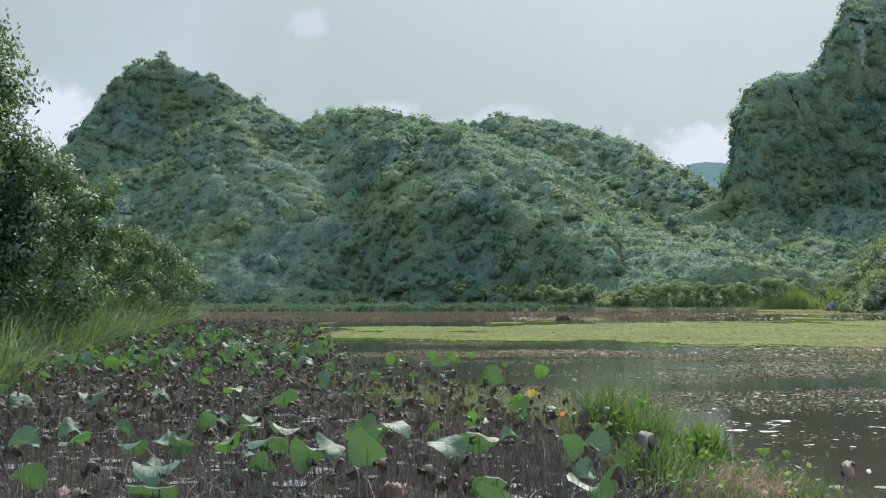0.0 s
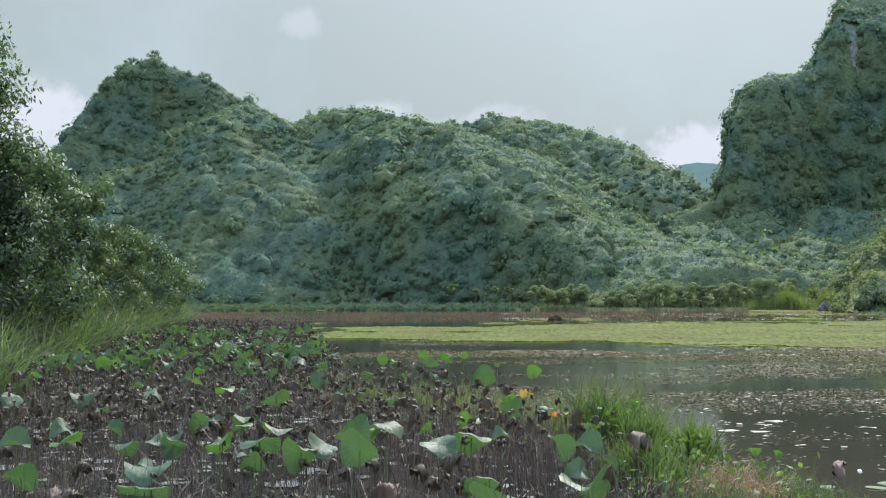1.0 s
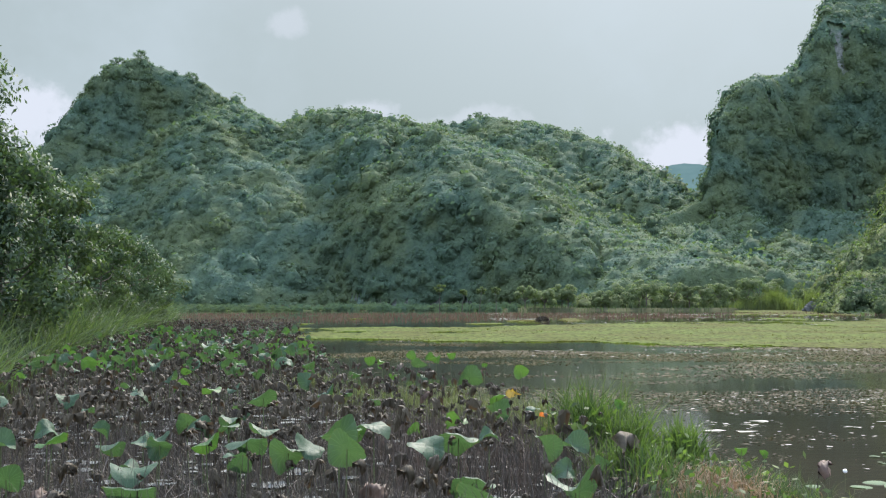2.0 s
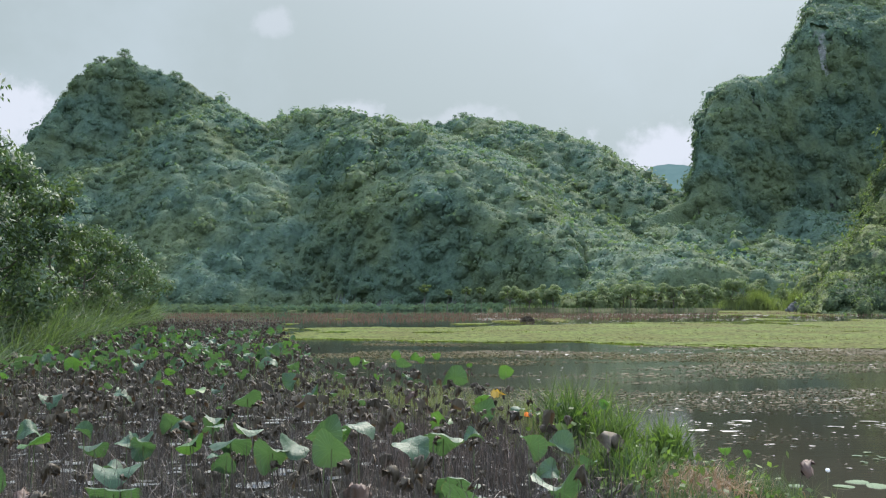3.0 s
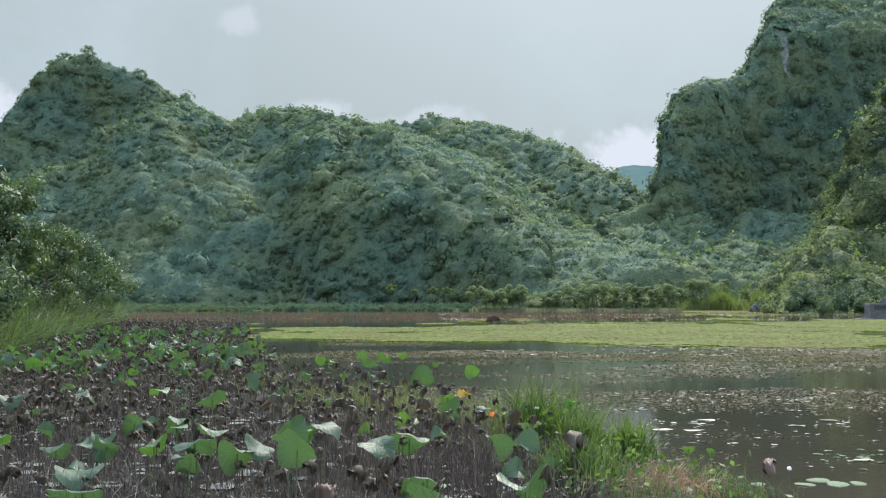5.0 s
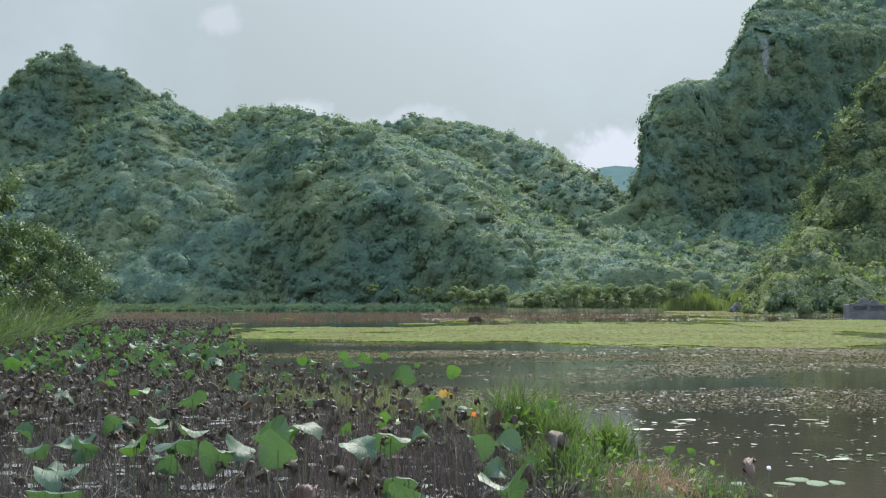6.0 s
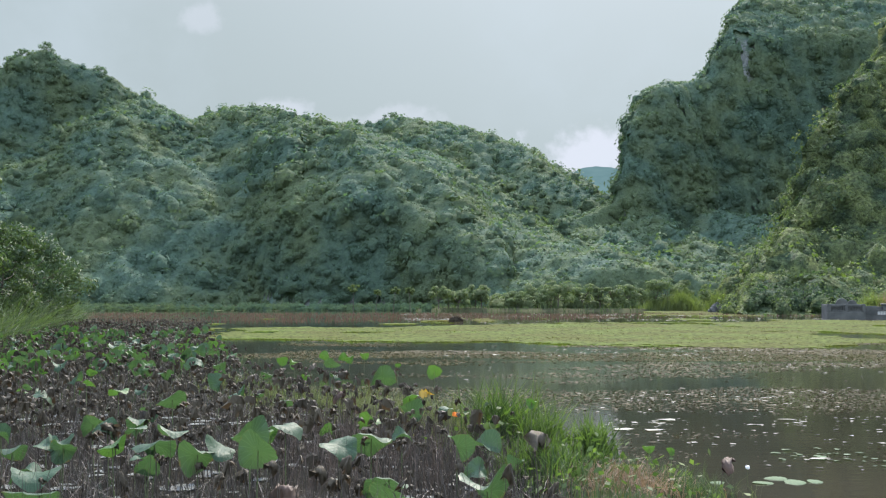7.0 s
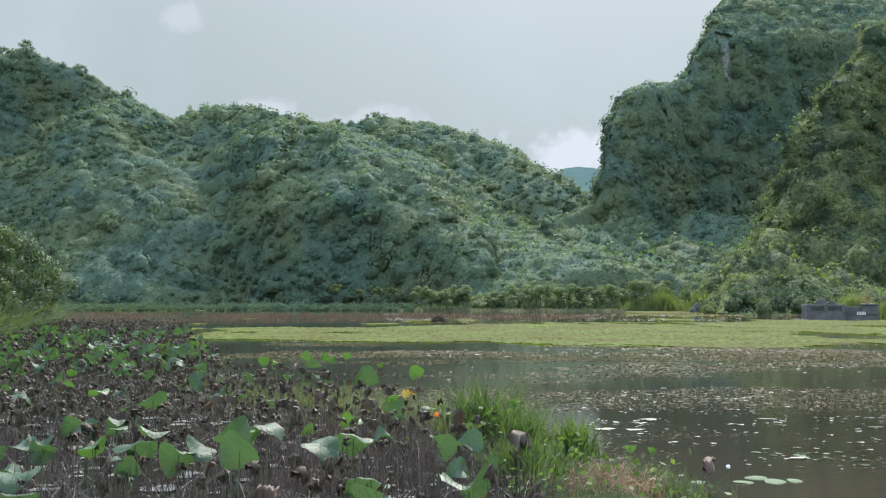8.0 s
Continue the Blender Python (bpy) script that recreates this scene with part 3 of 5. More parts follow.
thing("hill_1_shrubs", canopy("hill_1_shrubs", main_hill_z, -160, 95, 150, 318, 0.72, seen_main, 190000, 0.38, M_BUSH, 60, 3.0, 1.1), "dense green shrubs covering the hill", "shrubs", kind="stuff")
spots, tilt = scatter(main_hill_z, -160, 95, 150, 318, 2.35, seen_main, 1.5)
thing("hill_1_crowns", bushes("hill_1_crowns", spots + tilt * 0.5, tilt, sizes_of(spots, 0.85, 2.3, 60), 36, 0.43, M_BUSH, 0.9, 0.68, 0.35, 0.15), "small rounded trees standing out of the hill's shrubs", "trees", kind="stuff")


def clothed(x, y, z, sx, sy):
    """Where plants hold on the cliff: everywhere but for sheer bare streaks."""
    return seen_cliff(x, y, z, sx, sy) & ((np.hypot(sx, sy) < 1.6) | (waves(x * 2.2, z * 0.6, 5, 61, 5) > -0.44))


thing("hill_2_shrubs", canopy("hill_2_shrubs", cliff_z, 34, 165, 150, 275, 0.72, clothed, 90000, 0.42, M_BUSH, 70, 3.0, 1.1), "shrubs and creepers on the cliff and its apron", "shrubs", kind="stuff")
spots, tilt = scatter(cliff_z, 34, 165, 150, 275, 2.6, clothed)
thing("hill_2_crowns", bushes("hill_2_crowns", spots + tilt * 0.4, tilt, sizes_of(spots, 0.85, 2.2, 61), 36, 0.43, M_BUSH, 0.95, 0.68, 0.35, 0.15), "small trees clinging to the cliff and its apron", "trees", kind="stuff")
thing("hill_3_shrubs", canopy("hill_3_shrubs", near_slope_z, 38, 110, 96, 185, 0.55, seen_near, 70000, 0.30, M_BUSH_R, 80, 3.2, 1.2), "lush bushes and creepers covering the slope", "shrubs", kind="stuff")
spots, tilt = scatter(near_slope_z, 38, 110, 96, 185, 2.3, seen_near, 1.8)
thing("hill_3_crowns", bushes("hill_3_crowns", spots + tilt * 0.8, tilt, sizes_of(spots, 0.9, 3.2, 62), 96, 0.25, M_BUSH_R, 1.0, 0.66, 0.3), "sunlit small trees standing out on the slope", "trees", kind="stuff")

# ---------------------------------------------------------------- trees


def leafy_tree(name, label, at, height, spread, trunk_r, leaves, leaf, material, low=0.25, seed=1, clumps=26, group="", lean=0.0):
    """A tapered trunk with limbs, and a crown of separate leaf clumps with gaps."""
    global RNG
    RNG = np.random.default_rng(seed)
    tree = empty(name, label, "tree", group, at)
    bend = RNG.normal(size=2) * 0.05 * height + np.array([lean, 0])
    knots = [np.array([bend[0] * t * t, bend[1] * t * t, height * 0.8 * t - 0.15]) for t in np.linspace(0, 1, 7)]
    pieces = [tube(knots, np.linspace(trunk_r, trunk_r * 0.25, 7), 7)]
    centres, sizes = [], []
    for k in range(clumps):
        t = low + (1 - low) * (k + 0.5) / clumps
        turn = k * 2.4 + RNG.uniform(-0.5, 0.5)
        wide = spread * (0.35 + 0.65 * math.sin(math.pi * min(1.0, max(0.06, (t - low) / (1 - low) * 0.86 + 0.14)))) * RNG.uniform(0.45, 1.05)
        stem = np.array([bend[0] * t * t, bend[1] * t * t, height * t * 0.8])
        tip = stem + np.array([math.cos(turn) * wide, math.sin(turn) * wide, height * (0.04 + 0.16 * t) * RNG.uniform(0.6, 1.3)])
        tip[2] = min(tip[2], height - 0.2)
        mid = (stem + tip) / 2 + np.array([0, 0, -0.04 * height])
        pieces.append(tube([stem, mid, tip], [trunk_r * 0.34, trunk_r * 0.22, trunk_r * 0.07], 5))
        centres.append(tip)
        sizes.append(spread * RNG.uniform(0.26, 0.44))
    part("trunk", mesh_of("trunk", *joined(*pieces), M_BARK, True), tree, "grey-brown trunk with thin limbs")
    centres, sizes = np.array(centres), np.array(sizes)
    pick = RNG.integers(0, clumps, leaves)
    way = unit(RNG.normal(size=(leaves, 3)))
    far = RNG.random(leaves) ** 0.4
    centre = centres[pick] + way * (sizes[pick] * far)[:, None] * np.array([1.1, 1.1, 0.8])
    normal = unit(way * 0.8 + RNG.normal(size=(leaves, 3)) * 0.5 + np.array([0, 0, 0.4]))
    size = leaf * RNG.uniform(0.7, 1.3, leaves)
    v, f = leaf_quads(centre, normal, size, size * 0.42, 0.45)
    me = mesh_of("crown", v, f, material, True)
    me.normals_split_custom_set_from_vertices(np.repeat(unit(way + 0.5 * normal + 0.25 * RNG.normal(size=way.shape)), 4, axis=0))
    part("crown", me, tree)
    return tree


BANK_TREES = "trees on the left bank"
leafy_tree("tree", "tall glossy dark green tree on the grassy bank", (-13.7, 24.5, 0.4), 8.5, 2.7, 0.15, 32000, 0.17, M_TREE, 0.08, 11, 64, BANK_TREES)
leafy_tree("tree", "bushy dark green tree with low branches on the bank", (-12.4, 26.5, 0.4), 5.3, 1.7, 0.09, 14000, 0.16, M_TREE, 0.06, 12, 30, BANK_TREES)
leafy_tree("tree", "slender tree with sparse olive leaves on the bank", (-13.5, 33.5, 0.4), 5.2, 1.2, 0.07, 4800, 0.16, M_TREE_L, 0.25, 13, 22, BANK_TREES)
leafy_tree("tree", "thin young tree with dull leaves on the bank", (-14.7, 40.0, 0.4), 4.1, 1.5, 0.07, 5500, 0.16, M_TREE_L, 0.2, 14, 22, BANK_TREES)
leafy_tree("tree", "round green tree on the bank", (-15.6, 46.0, 0.4), 4.0, 1.7, 0.09, 6500, 0.17, M_TREE, 0.15, 15, 22, BANK_TREES)
leafy_tree("tree", "low rounded tree at the end of the bank", (-16.6, 52.0, 0.4), 3.5, 1.5, 0.08, 6000, 0.18, M_TREE_L, 0.15, 16, 20, BANK_TREES)
leafy_tree("tree", "dense tree behind the bank grass", (-19.5, 42.0, 0.4), 5.6, 2.4, 0.12, 7000, 0.19, M_TREE, 0.12, 17, 28, BANK_TREES)
leafy_tree("tree", "dense tree behind the bank grass", (-18.5, 31.0, 0.4), 7.6, 3.0, 0.13, 8000, 0.2, M_TREE, 0.12, 18, 34, BANK_TREES)

FAR_TREES = "small trees along the far shore"
RNG = np.random.default_rng(31)


def round_tree(name, label, at, height, spread, seed, group, lobes=5, leaf=0.17):
    """A small tree with a forked stem and a rounded crown of a few full lobes."""
    global RNG
    RNG = np.random.default_rng(seed)
    tree = empty(name, label, "tree", group, at)
    heads = np.stack([RNG.uniform(-0.75, 0.75, lobes) * spread, RNG.uniform(-0.5, 0.5, lobes) * spread, height * RNG.uniform(0.22, 0.78, lobes)], axis=-1)
    fork = np.array([0.0, 0.0, height * 0.25])
    pieces = [tube([np.array([0, 0, -0.2]), fork], [0.09, 0.07], 6)] + [tube([fork, (fork + h) / 2 + np.array([0, 0, 0.05]), h], [0.06, 0.045, 0.02], 5) for h in heads]
    part("trunk", mesh_of("trunk", *joined(*pieces), M_BARK, True), tree, "thin forked stems")
    up = np.tile(np.array([0.0, -0.2, 1.0]), (lobes, 1))
    part("crown", bushes("crown", heads, unit(up), np.full(lobes, spread * 0.46) * RNG.uniform(0.6, 1.15, lobes), 260, leaf, M_HEDGE, 0.8, 0.42, 0.5), tree)


for k in range(24):
    # bearing, depth and height of one small tree of the far hedge
    slope_x = 0.044 + 0.0125 * k + RNG.uniform(-0.006, 0.006)
    y = 142.0 + RNG.uniform(-1.5, 4) - 0.15 * max(0, k - 18)
    tall = RNG.uniform(1.7, 3.6) + 0.03 * k
    round_tree("tree", "small rounded light green tree on the far shore", (slope_x * y, y, 0.5), tall, tall * RNG.uniform(0.32, 0.7), 100 + k, FAR_TREES, int(RNG.integers(6, 11)))
    RNG = np.random.default_rng(300 + k)


RNG = np.random.default_rng(37)
bx = RNG.uniform(0.10, 0.40, 150)
by = 142 - 18 * step(bx, 0.26, 0.36) + RNG.uniform(0, 7, 150)
spots = np.stack([bx * by, by, ground_z(bx * by, by) + 0.3], axis=-1)
spots = spots[spots[:, 2] > 0.35]
thing("shore_bushes", bushes("shore_bushes", spots, np.tile(np.array([0.0, 0.0, 1.0]), (len(spots), 1)), RNG.uniform(0.5, 1.3, len(spots)), 150, 0.19, M_HEDGE, 1.0, 0.55), "light green bushes and tall weeds along the far shore", "bushes", kind="stuff")
# the hill's own shrubs come down to the water where no meadow lies before it
bx, by = RNG.uniform(-95, 6, 620), 139 + 9 * RNG.random(620) ** 1.5
spots = np.stack([bx, by, np.maximum(ground_z(bx, by), -0.1) + 0.2], axis=-1)
thing("toe_shrubs", bushes("toe_shrubs", spots, np.tile(np.array([0.0, -0.98, 0.2]), (620, 1)), RNG.uniform(0.45, 0.95, 620), 46, 0.22, M_BUSH, 0.85, 0.66, 1.6, 0.2), "low green shrubs where the hill meets the water", "shrubs", kind="stuff")


def spindly_tree(at, height, seed):
    """A bare pale stem with a small tuft of leaves at its head."""
    leafy_tree("tree", "spindly young tree with a small leafy head", at, height, height * 0.2, 0.06, 420, 0.30, M_HEDGE, 0.72, seed, 8, FAR_TREES)


for k, (bx, tall) in enumerate(((-0.034, 2.9), (-0.012, 2.2), (0.005, 2.6), (0.021, 2.5))):
    spindly_tree((bx * 138.5, 138.5, 0.2), tall + 0.5, 200 + k)

RIDGE_TREES = "trees standing out on the ridge"
for k, (bx, y, tall) in enumerate(((-0.352, 268, 3.4), (-0.330, 270, 3.8), (-0.279, 274, 3.6), (-0.232, 281, 2.6), (-0.182, 288, 2.8), (-0.176, 288, 3.2), (-0.158, 290, 2.8), (-0.129, 290, 3.8), (-0.096, 290, 3.2),
                                   (-0.034, 302, 3.6), (0.003, 304, 4.2), (0.030, 304, 3.0), (0.052, 303, 3.2), (0.084, 300, 2.8), (0.106, 298, 2.6), (0.128, 292, 2.8))):
    z = float(main_hill_z(np.array([bx * y]), np.array([float(y)]))[0])
    leafy_tree("tree", "small tree on the hill's crest against the sky", (bx * y, y, z), tall * 0.72, tall * 0.55, 0.1, 520, 0.45, M_BUSH, 0.3, 220 + k, 9, RIDGE_TREES)

# ---------------------------------------------------------------- grasses


def grass(name, label, spots, height, width, lean, material, category="grass", segments=3):
    v, f = blade_strips(spots, height, width, lean, segments)
    return thing(name, mesh_of(name, v, f, material), label, category, kind="stuff")


RNG = np.random.default_rng(41)
TUFTS = 420
ty = 8 + 57 * RNG.random(TUFTS) ** 1.35
tx = bank_x(ty) + 0.25 - 5.5 * RNG.random(TUFTS) ** 1.3
pick = RNG.integers(0, TUFTS, 22000)
off = RNG.normal(size=(2, 22000)) * 0.20
x, y = tx[pick] + off[0], ty[pick] + off[1]
spots = np.stack([x, y, np.maximum(ground_z(x, y), 0) - 0.02], axis=-1)
tall = RNG.uniform(0.8, 1.75, len(x)) * (0.70 + 0.70 * RNG.random(TUFTS) ** 1.3)[pick] * (1 + 0.35 * step(y, 18, 36))
# the blades of a tuft arch outwards from its middle
v, f = blade_strips(spots, tall, RNG.uniform(0.016, 0.042, len(x)) * (0.6 + y / 45), RNG.uniform(0.25, 1.35, len(x)), 4, np.arctan2(off[1], off[0]) + RNG.normal(size=len(x)) * 0.5)
thing("bank_grass", mesh_of("bank_grass", v, f, M_BANK), "tall arching green grass in tufts along the left bank", "grass", kind="stuff")

# far shore meadow, between the hedge and the water
gxx, gyy = RNG.uniform(-90, 80, 22000), RNG.uniform(136, 153, 22000)
gyy[14000:] = RNG.uniform(146, 215, 8000)
gyy[6000:14000] = 135 + 17 * RNG.random(8000) ** 1.3
gyy[:6000], gxx[:6000] = RNG.uniform(92, 140, 6000), RNG.uniform(36, 70, 6000)
on_land = (ground_z(gxx, gyy) > -0.3) & ((gxx > -10) | (RNG.random(22000) < 0.12))
gxx, gyy = gxx[on_land], gyy[on_land]
blades = len(gxx)
spots = np.stack([gxx, gyy, np.maximum(ground_z(gxx, gyy), 0)], axis=-1)
grass("far_shore_grass", "light green grass and weeds on the far shore", spots, RNG.uniform(0.35, 0.9, blades) * (0.3 + 0.7 * step(gxx, -8, 14)) + 0.9 * step(gxx, 25, 50) * RNG.random(blades), RNG.uniform(0.05, 0.12, blades), RNG.uniform(0.1, 0.6, blades), M_GRASS, segments=2)


def sedge_cover(x, y):
    edge = 71 + 14 * step(x, -6, 6) + 5 * waves(x, y, 12, 80) + 0.4 * np.maximum(0, x - 12)
    return (y > edge) & (y < 116 + 6 * waves(x, y, 15, 82)) & (waves(x, y * 0.6, 9, 81) > -0.45 + 0.6 * step(x, 10, 26) * step(-y, -118, -100))


sx, sy = RNG.uniform(-38, 60, 22000), RNG.uniform(66, 118, 22000)
ok = sedge_cover(sx, sy)
sx, sy = sx[ok], sy[ok]
grass("sedge", "russet brown sedge standing in the shallow far water", np.stack([sx, sy, np.full(len(sx), -0.02)], axis=-1), RNG.uniform(0.10, 0.30, len(sx)), RNG.uniform(0.03, 0.07, len(sx)), RNG.uniform(0.1, 0.5, len(sx)), M_REED, segments=2)

# ---------------------------------------------------------------- floating weed


def weed_cover(x, y):
    front = 39.5 + 4.0 * waves(x, y, 11, 90) - 1.2 * step(x, 4, 14) + 3.0 * step(x, 14, 20) + 3.5 * step(-x, 1, 7)
    back = 61 + 13 * step(x, -3, 14) + 9 * step(x, 26, 34) + 3 * waves(x, y, 10, 91)
    return np.minimum(step(y, front - 0.6, front + 1.2), 1 - step(y, back - 1, back + 1)) * step(x, -9.5, -7.0) + (1.1 + 0.7 * step(x, 10, 24)) * waves(x, y * 0.6, 3.5, 92, 5) > 0.40


def flat_mat(name, label, cover, x0, x1, y0, y1, cell, material):
    """A ragged floating carpet: the cells of a grid that cover() keeps, gently uneven."""
    xs, ys = np.arange(x0, x1, cell), np.arange(y0, y1, cell)
    gx, gy = np.meshgrid(xs, ys)
    gx, gy = gx + RNG.uniform(-0.3, 0.3, gx.shape) * cell, gy + RNG.uniform(-0.3, 0.3, gx.shape) * cell
    z = 0.012 + 0.07 * np.maximum(0, waves(gx, gy, 1.2, 93)) + RNG.uniform(0, 0.03, gx.shape)
    i = (np.arange(len(ys) - 1)[:, None] * len(xs) + np.arange(len(xs) - 1)[None])
    faces = np.stack([i, i + 1, i + 1 + len(xs), i + len(xs)], axis=-1)[cover(gx[:-1, :-1], gy[:-1, :-1])]
    return thing(name, mesh_of(name, np.stack([gx, gy, z], axis=-1), faces.reshape(-1, 4), material), label, "water weed", kind="stuff")


flat_mat("weed_carpet", "yellow-green carpet of floating water weed", weed_cover, -12, 52, 34, 88, 0.30, M_MAT)
sx, sy = RNG.uniform(-11, 50, 36000), 35 + 50 * RNG.random(36000) ** 1.3
ok = weed_cover(sx, sy)
sx, sy = sx[ok], sy[ok]
grass("weed_shoots", "short yellow-green shoots rising from the floating weed", np.stack([sx, sy, np.zeros(len(sx))], axis=-1), RNG.uniform(0.05, 0.20, len(sx)) * (0.7 + 0.8 * waves(sx, sy, 3, 97)), RNG.uniform(0.018, 0.05, len(sx)), RNG.uniform(0.6, 1.6, len(sx)), M_MAT, "water weed", 2)


def disc_field(x, y, radius, sides=7, z=0.006, stretch=1.0):
    """Small flat leaves on the water, each a ragged polygon fan of quads."""
    turn = np.arange(sides) * 2 * np.pi / sides
    r = radius[:, None] * RNG.uniform(0.55, 1.35, (len(x), sides))
    ring = np.stack([x[:, None] + stretch * r * np.cos(turn), y[:, None] + r * np.sin(turn), np.full(r.shape, z) + RNG.uniform(0, 0.012, r.shape)], axis=-1)
    faces = np.arange(len(x) * sides).reshape(-1, sides)
    return ring.reshape(-1, 3), faces


cx, cy = RNG.uniform(-4, 26, 260000), 11 + 32 * RNG.random(260000)
band = waves(cx * 0.55, cy, 3.2, 95, 5)
drift = waves(cx * 0.6, cy, 6, 96)
open_water = cx > np.interp(cy, [9, 12, 17, 19, 30, 50], [2.7, 2.7, 1.0, -1.2, -4.3, -9])
few = RNG.random(len(cx))
thick = step(band + 0.45 * drift + 0.10 * step(cx, 4, 14) + 0.14 * step(-cy, -24, -16) * step(cx, 2, 5), 0.08, 0.42)
ok = open_water & ((few < 0.55 * thick) | (few < 0.0025))
cx, cy = cx[ok], cy[ok]
size = RNG.uniform(0.005, 0.016, len(cx)) * (0.3 + cy / 20) * (1 + 1.6 * (RNG.random(len(cx)) < 0.03))
v, f = disc_field(cx, cy, size * 0.85, 5, stretch=2.6)
thing("floating_leaves", mesh_of("floating_leaves", v, f, M_BITS), "drifts of small pale floating leaves and scum", "water weed", kind="stuff")

# brownish film of fine weed between the carpet and the open water
RNG = np.random.default_rng(44)
cx, cy = RNG.uniform(-5, 30, 220000), RNG.uniform(20, 43, 220000)
lie = waves(cx * 0.5, cy, 4.5, 98, 5) + 0.40 * step(cx / cy, 0.04, 0.36) - 0.16 - 0.25 * np.abs(cy - 31) / 10
ok = (RNG.random(len(cx)) < 0.55 * step(lie, 0.02, 0.30)) & (cx / cy < 0.62)
cx, cy = cx[ok], cy[ok]
v, f = disc_field(cx, cy, RNG.uniform(0.012, 0.038, len(cx)), 5, 0.004, 1.5)
thing("weed_film", mesh_of("weed_film", v, f, M_FILM), "brownish film of fine floating weed on the water", "water weed", kind="stuff")

# pale floating leaves and discs painted for water glints, before and behind the carpet
cx, cy = RNG.uniform(-4, 44, 42000), 11 + 105 * RNG.random(42000) ** 0.8
lie = waves(cx * 0.4, cy * 0.8, 4, 99, 5)
shore = cx > np.interp(cy, [9, 12, 17, 19, 30, 50, 120], [2.9, 2.9, 1.2, -1.0, -4.0, -8, -8])
ok = shore & (cx / cy < 0.62) & (RNG.random(len(cx)) < 0.04 + 0.5 * step(lie, 0.10, 0.40)) & ((cy < 36) | (cy > 62))
cx, cy = cx[ok], cy[ok]
near = RNG.normal(size=(2, 420)) * np.array([[0.42], [0.16]])
spot_x, spot_y = RNG.uniform(3.0, 9.0, 40), 9.8 + 10 * RNG.random(40) ** 1.2
pick = RNG.integers(0, 40, 420)
cx, cy = np.append(cx, spot_x[pick] + near[0]), np.append(cy, spot_y[pick] + near[1] * spot_y[pick] / 12)
ok = cx > np.interp(cy, [9, 12, 17], [3.2, 2.9, 1.4])
cx, cy = cx[ok], cy[ok]
v, f = disc_field(cx, cy, RNG.uniform(0.008, 0.026, len(cx)) * (0.5 + cy / 30) * (1 + 2.5 * (RNG.random(len(cx)) < 0.03)), 6, 0.009, 2.0)
thing("pale_leaves_and_glints", mesh_of("pale_leaves_and_glints", v, f, M_GLINT), "scattered bleached leaves and painted glints on the water", "water weed", kind="stuff")


def shallows_cover(x, y):
    return (x / y > 0.25) & (y > 98 - 8 * step(x, 40, 52)) & (y < 140) & (waves(x, y * 0.7, 6, 100, 5) > -0.15 + 0.4 * step(-y, -112, -96))


flat_mat("shallows_weed", "yellow-green weed in the shallows below the slope", shallows_cover, 22, 66, 86, 141, 0.45, M_MAT)


def tall_clump(slope_x, y, radius, low, high, count, red):
    """Tall grass in a dense clump on the far shore; red: the part of it that has dried to russet."""
    cx = slope_x * y
    for name, label, k, material in (("tall_grass", "tall yellow-green grass clump on the far shore", count - int(count * red), M_TALL), ("dry_grass", "russet dry grass in the tall clump", int(count * red), M_STRAW)):
        if k:
            far = np.abs(RNG.normal(size=k)) * 0.62
            turn = RNG.random(k) * 6.28
            x, gy = cx + np.cos(turn) * far * radius + (0.5 * radius if material is M_STRAW else 0), y + np.sin(turn) * far * radius * 0.7
            base = np.maximum(np.maximum(ground_z(x, gy), near_slope_z(x, gy)), 0) - 0.05
            v, f = blade_strips(np.stack([x, gy, base], axis=-1), RNG.uniform(low, high, k) * (1.1 - 0.3 * far), RNG.uniform(0.03, 0.07, k), RNG.uniform(0.1, 0.6, k), 3)
            thing(name, mesh_of(name, v, f, material), label, "grass", "tall grass clumps on the far shore", "stuff")


for row in ((0.288, 139.5, 2.6, 1.8, 3.4, 1500, 0.0), (0.262, 140, 1.8, 0.8, 1.8, 700, 0.0), (0.326, 132, 1.5, 2.0, 3.6, 700, 0.0), (0.366, 119, 2.0, 1.2, 2.3, 1300, 0.12), (0.345, 126, 1.8, 0.7, 1.4, 600, 0.0), (0.482, 102, 2.0, 1.6, 3.0, 1300, 0.25), (0.520, 98, 1.8, 1.2, 2.4, 900, 0.1)):
    tall_clump(*row)


def rock(x, y, size, seed):
    """A weathered limestone boulder, part sunk in the slope."""
    z = float(np.maximum(np.maximum(ground_z(np.array([x]), np.array([y])), near_slope_z(np.array([x]), np.array([y]))), 0)[0])
    bm = bmesh.new()
    bmesh.ops.create_icosphere(bm, subdivisions=4, radius=1.0)
    for vert in bm.verts:
        c = np.array(vert.co) * 2.2 + seed * 7
        vert.co *= 0.9 + 0.34 * float(waves(c[0] + c[2] * 0.7, c[1] - c[2] * 0.5, 1.1, seed, 4))
        vert.co.x *= size[0]
        vert.co.y *= size[1]
        vert.co.z = max(vert.co.z, -0.5) * size[2]
    me = bpy.data.meshes.new("rock")
    bm.to_mesh(me)
    bm.free()
    me.materials.append(M_ROCK)
    ob = thing("rock", me, "dark weathered limestone rock at the foot of the slope", "rock", "rocks below the slope")
    ob.location = (x, y, z + 0.25 * size[2])


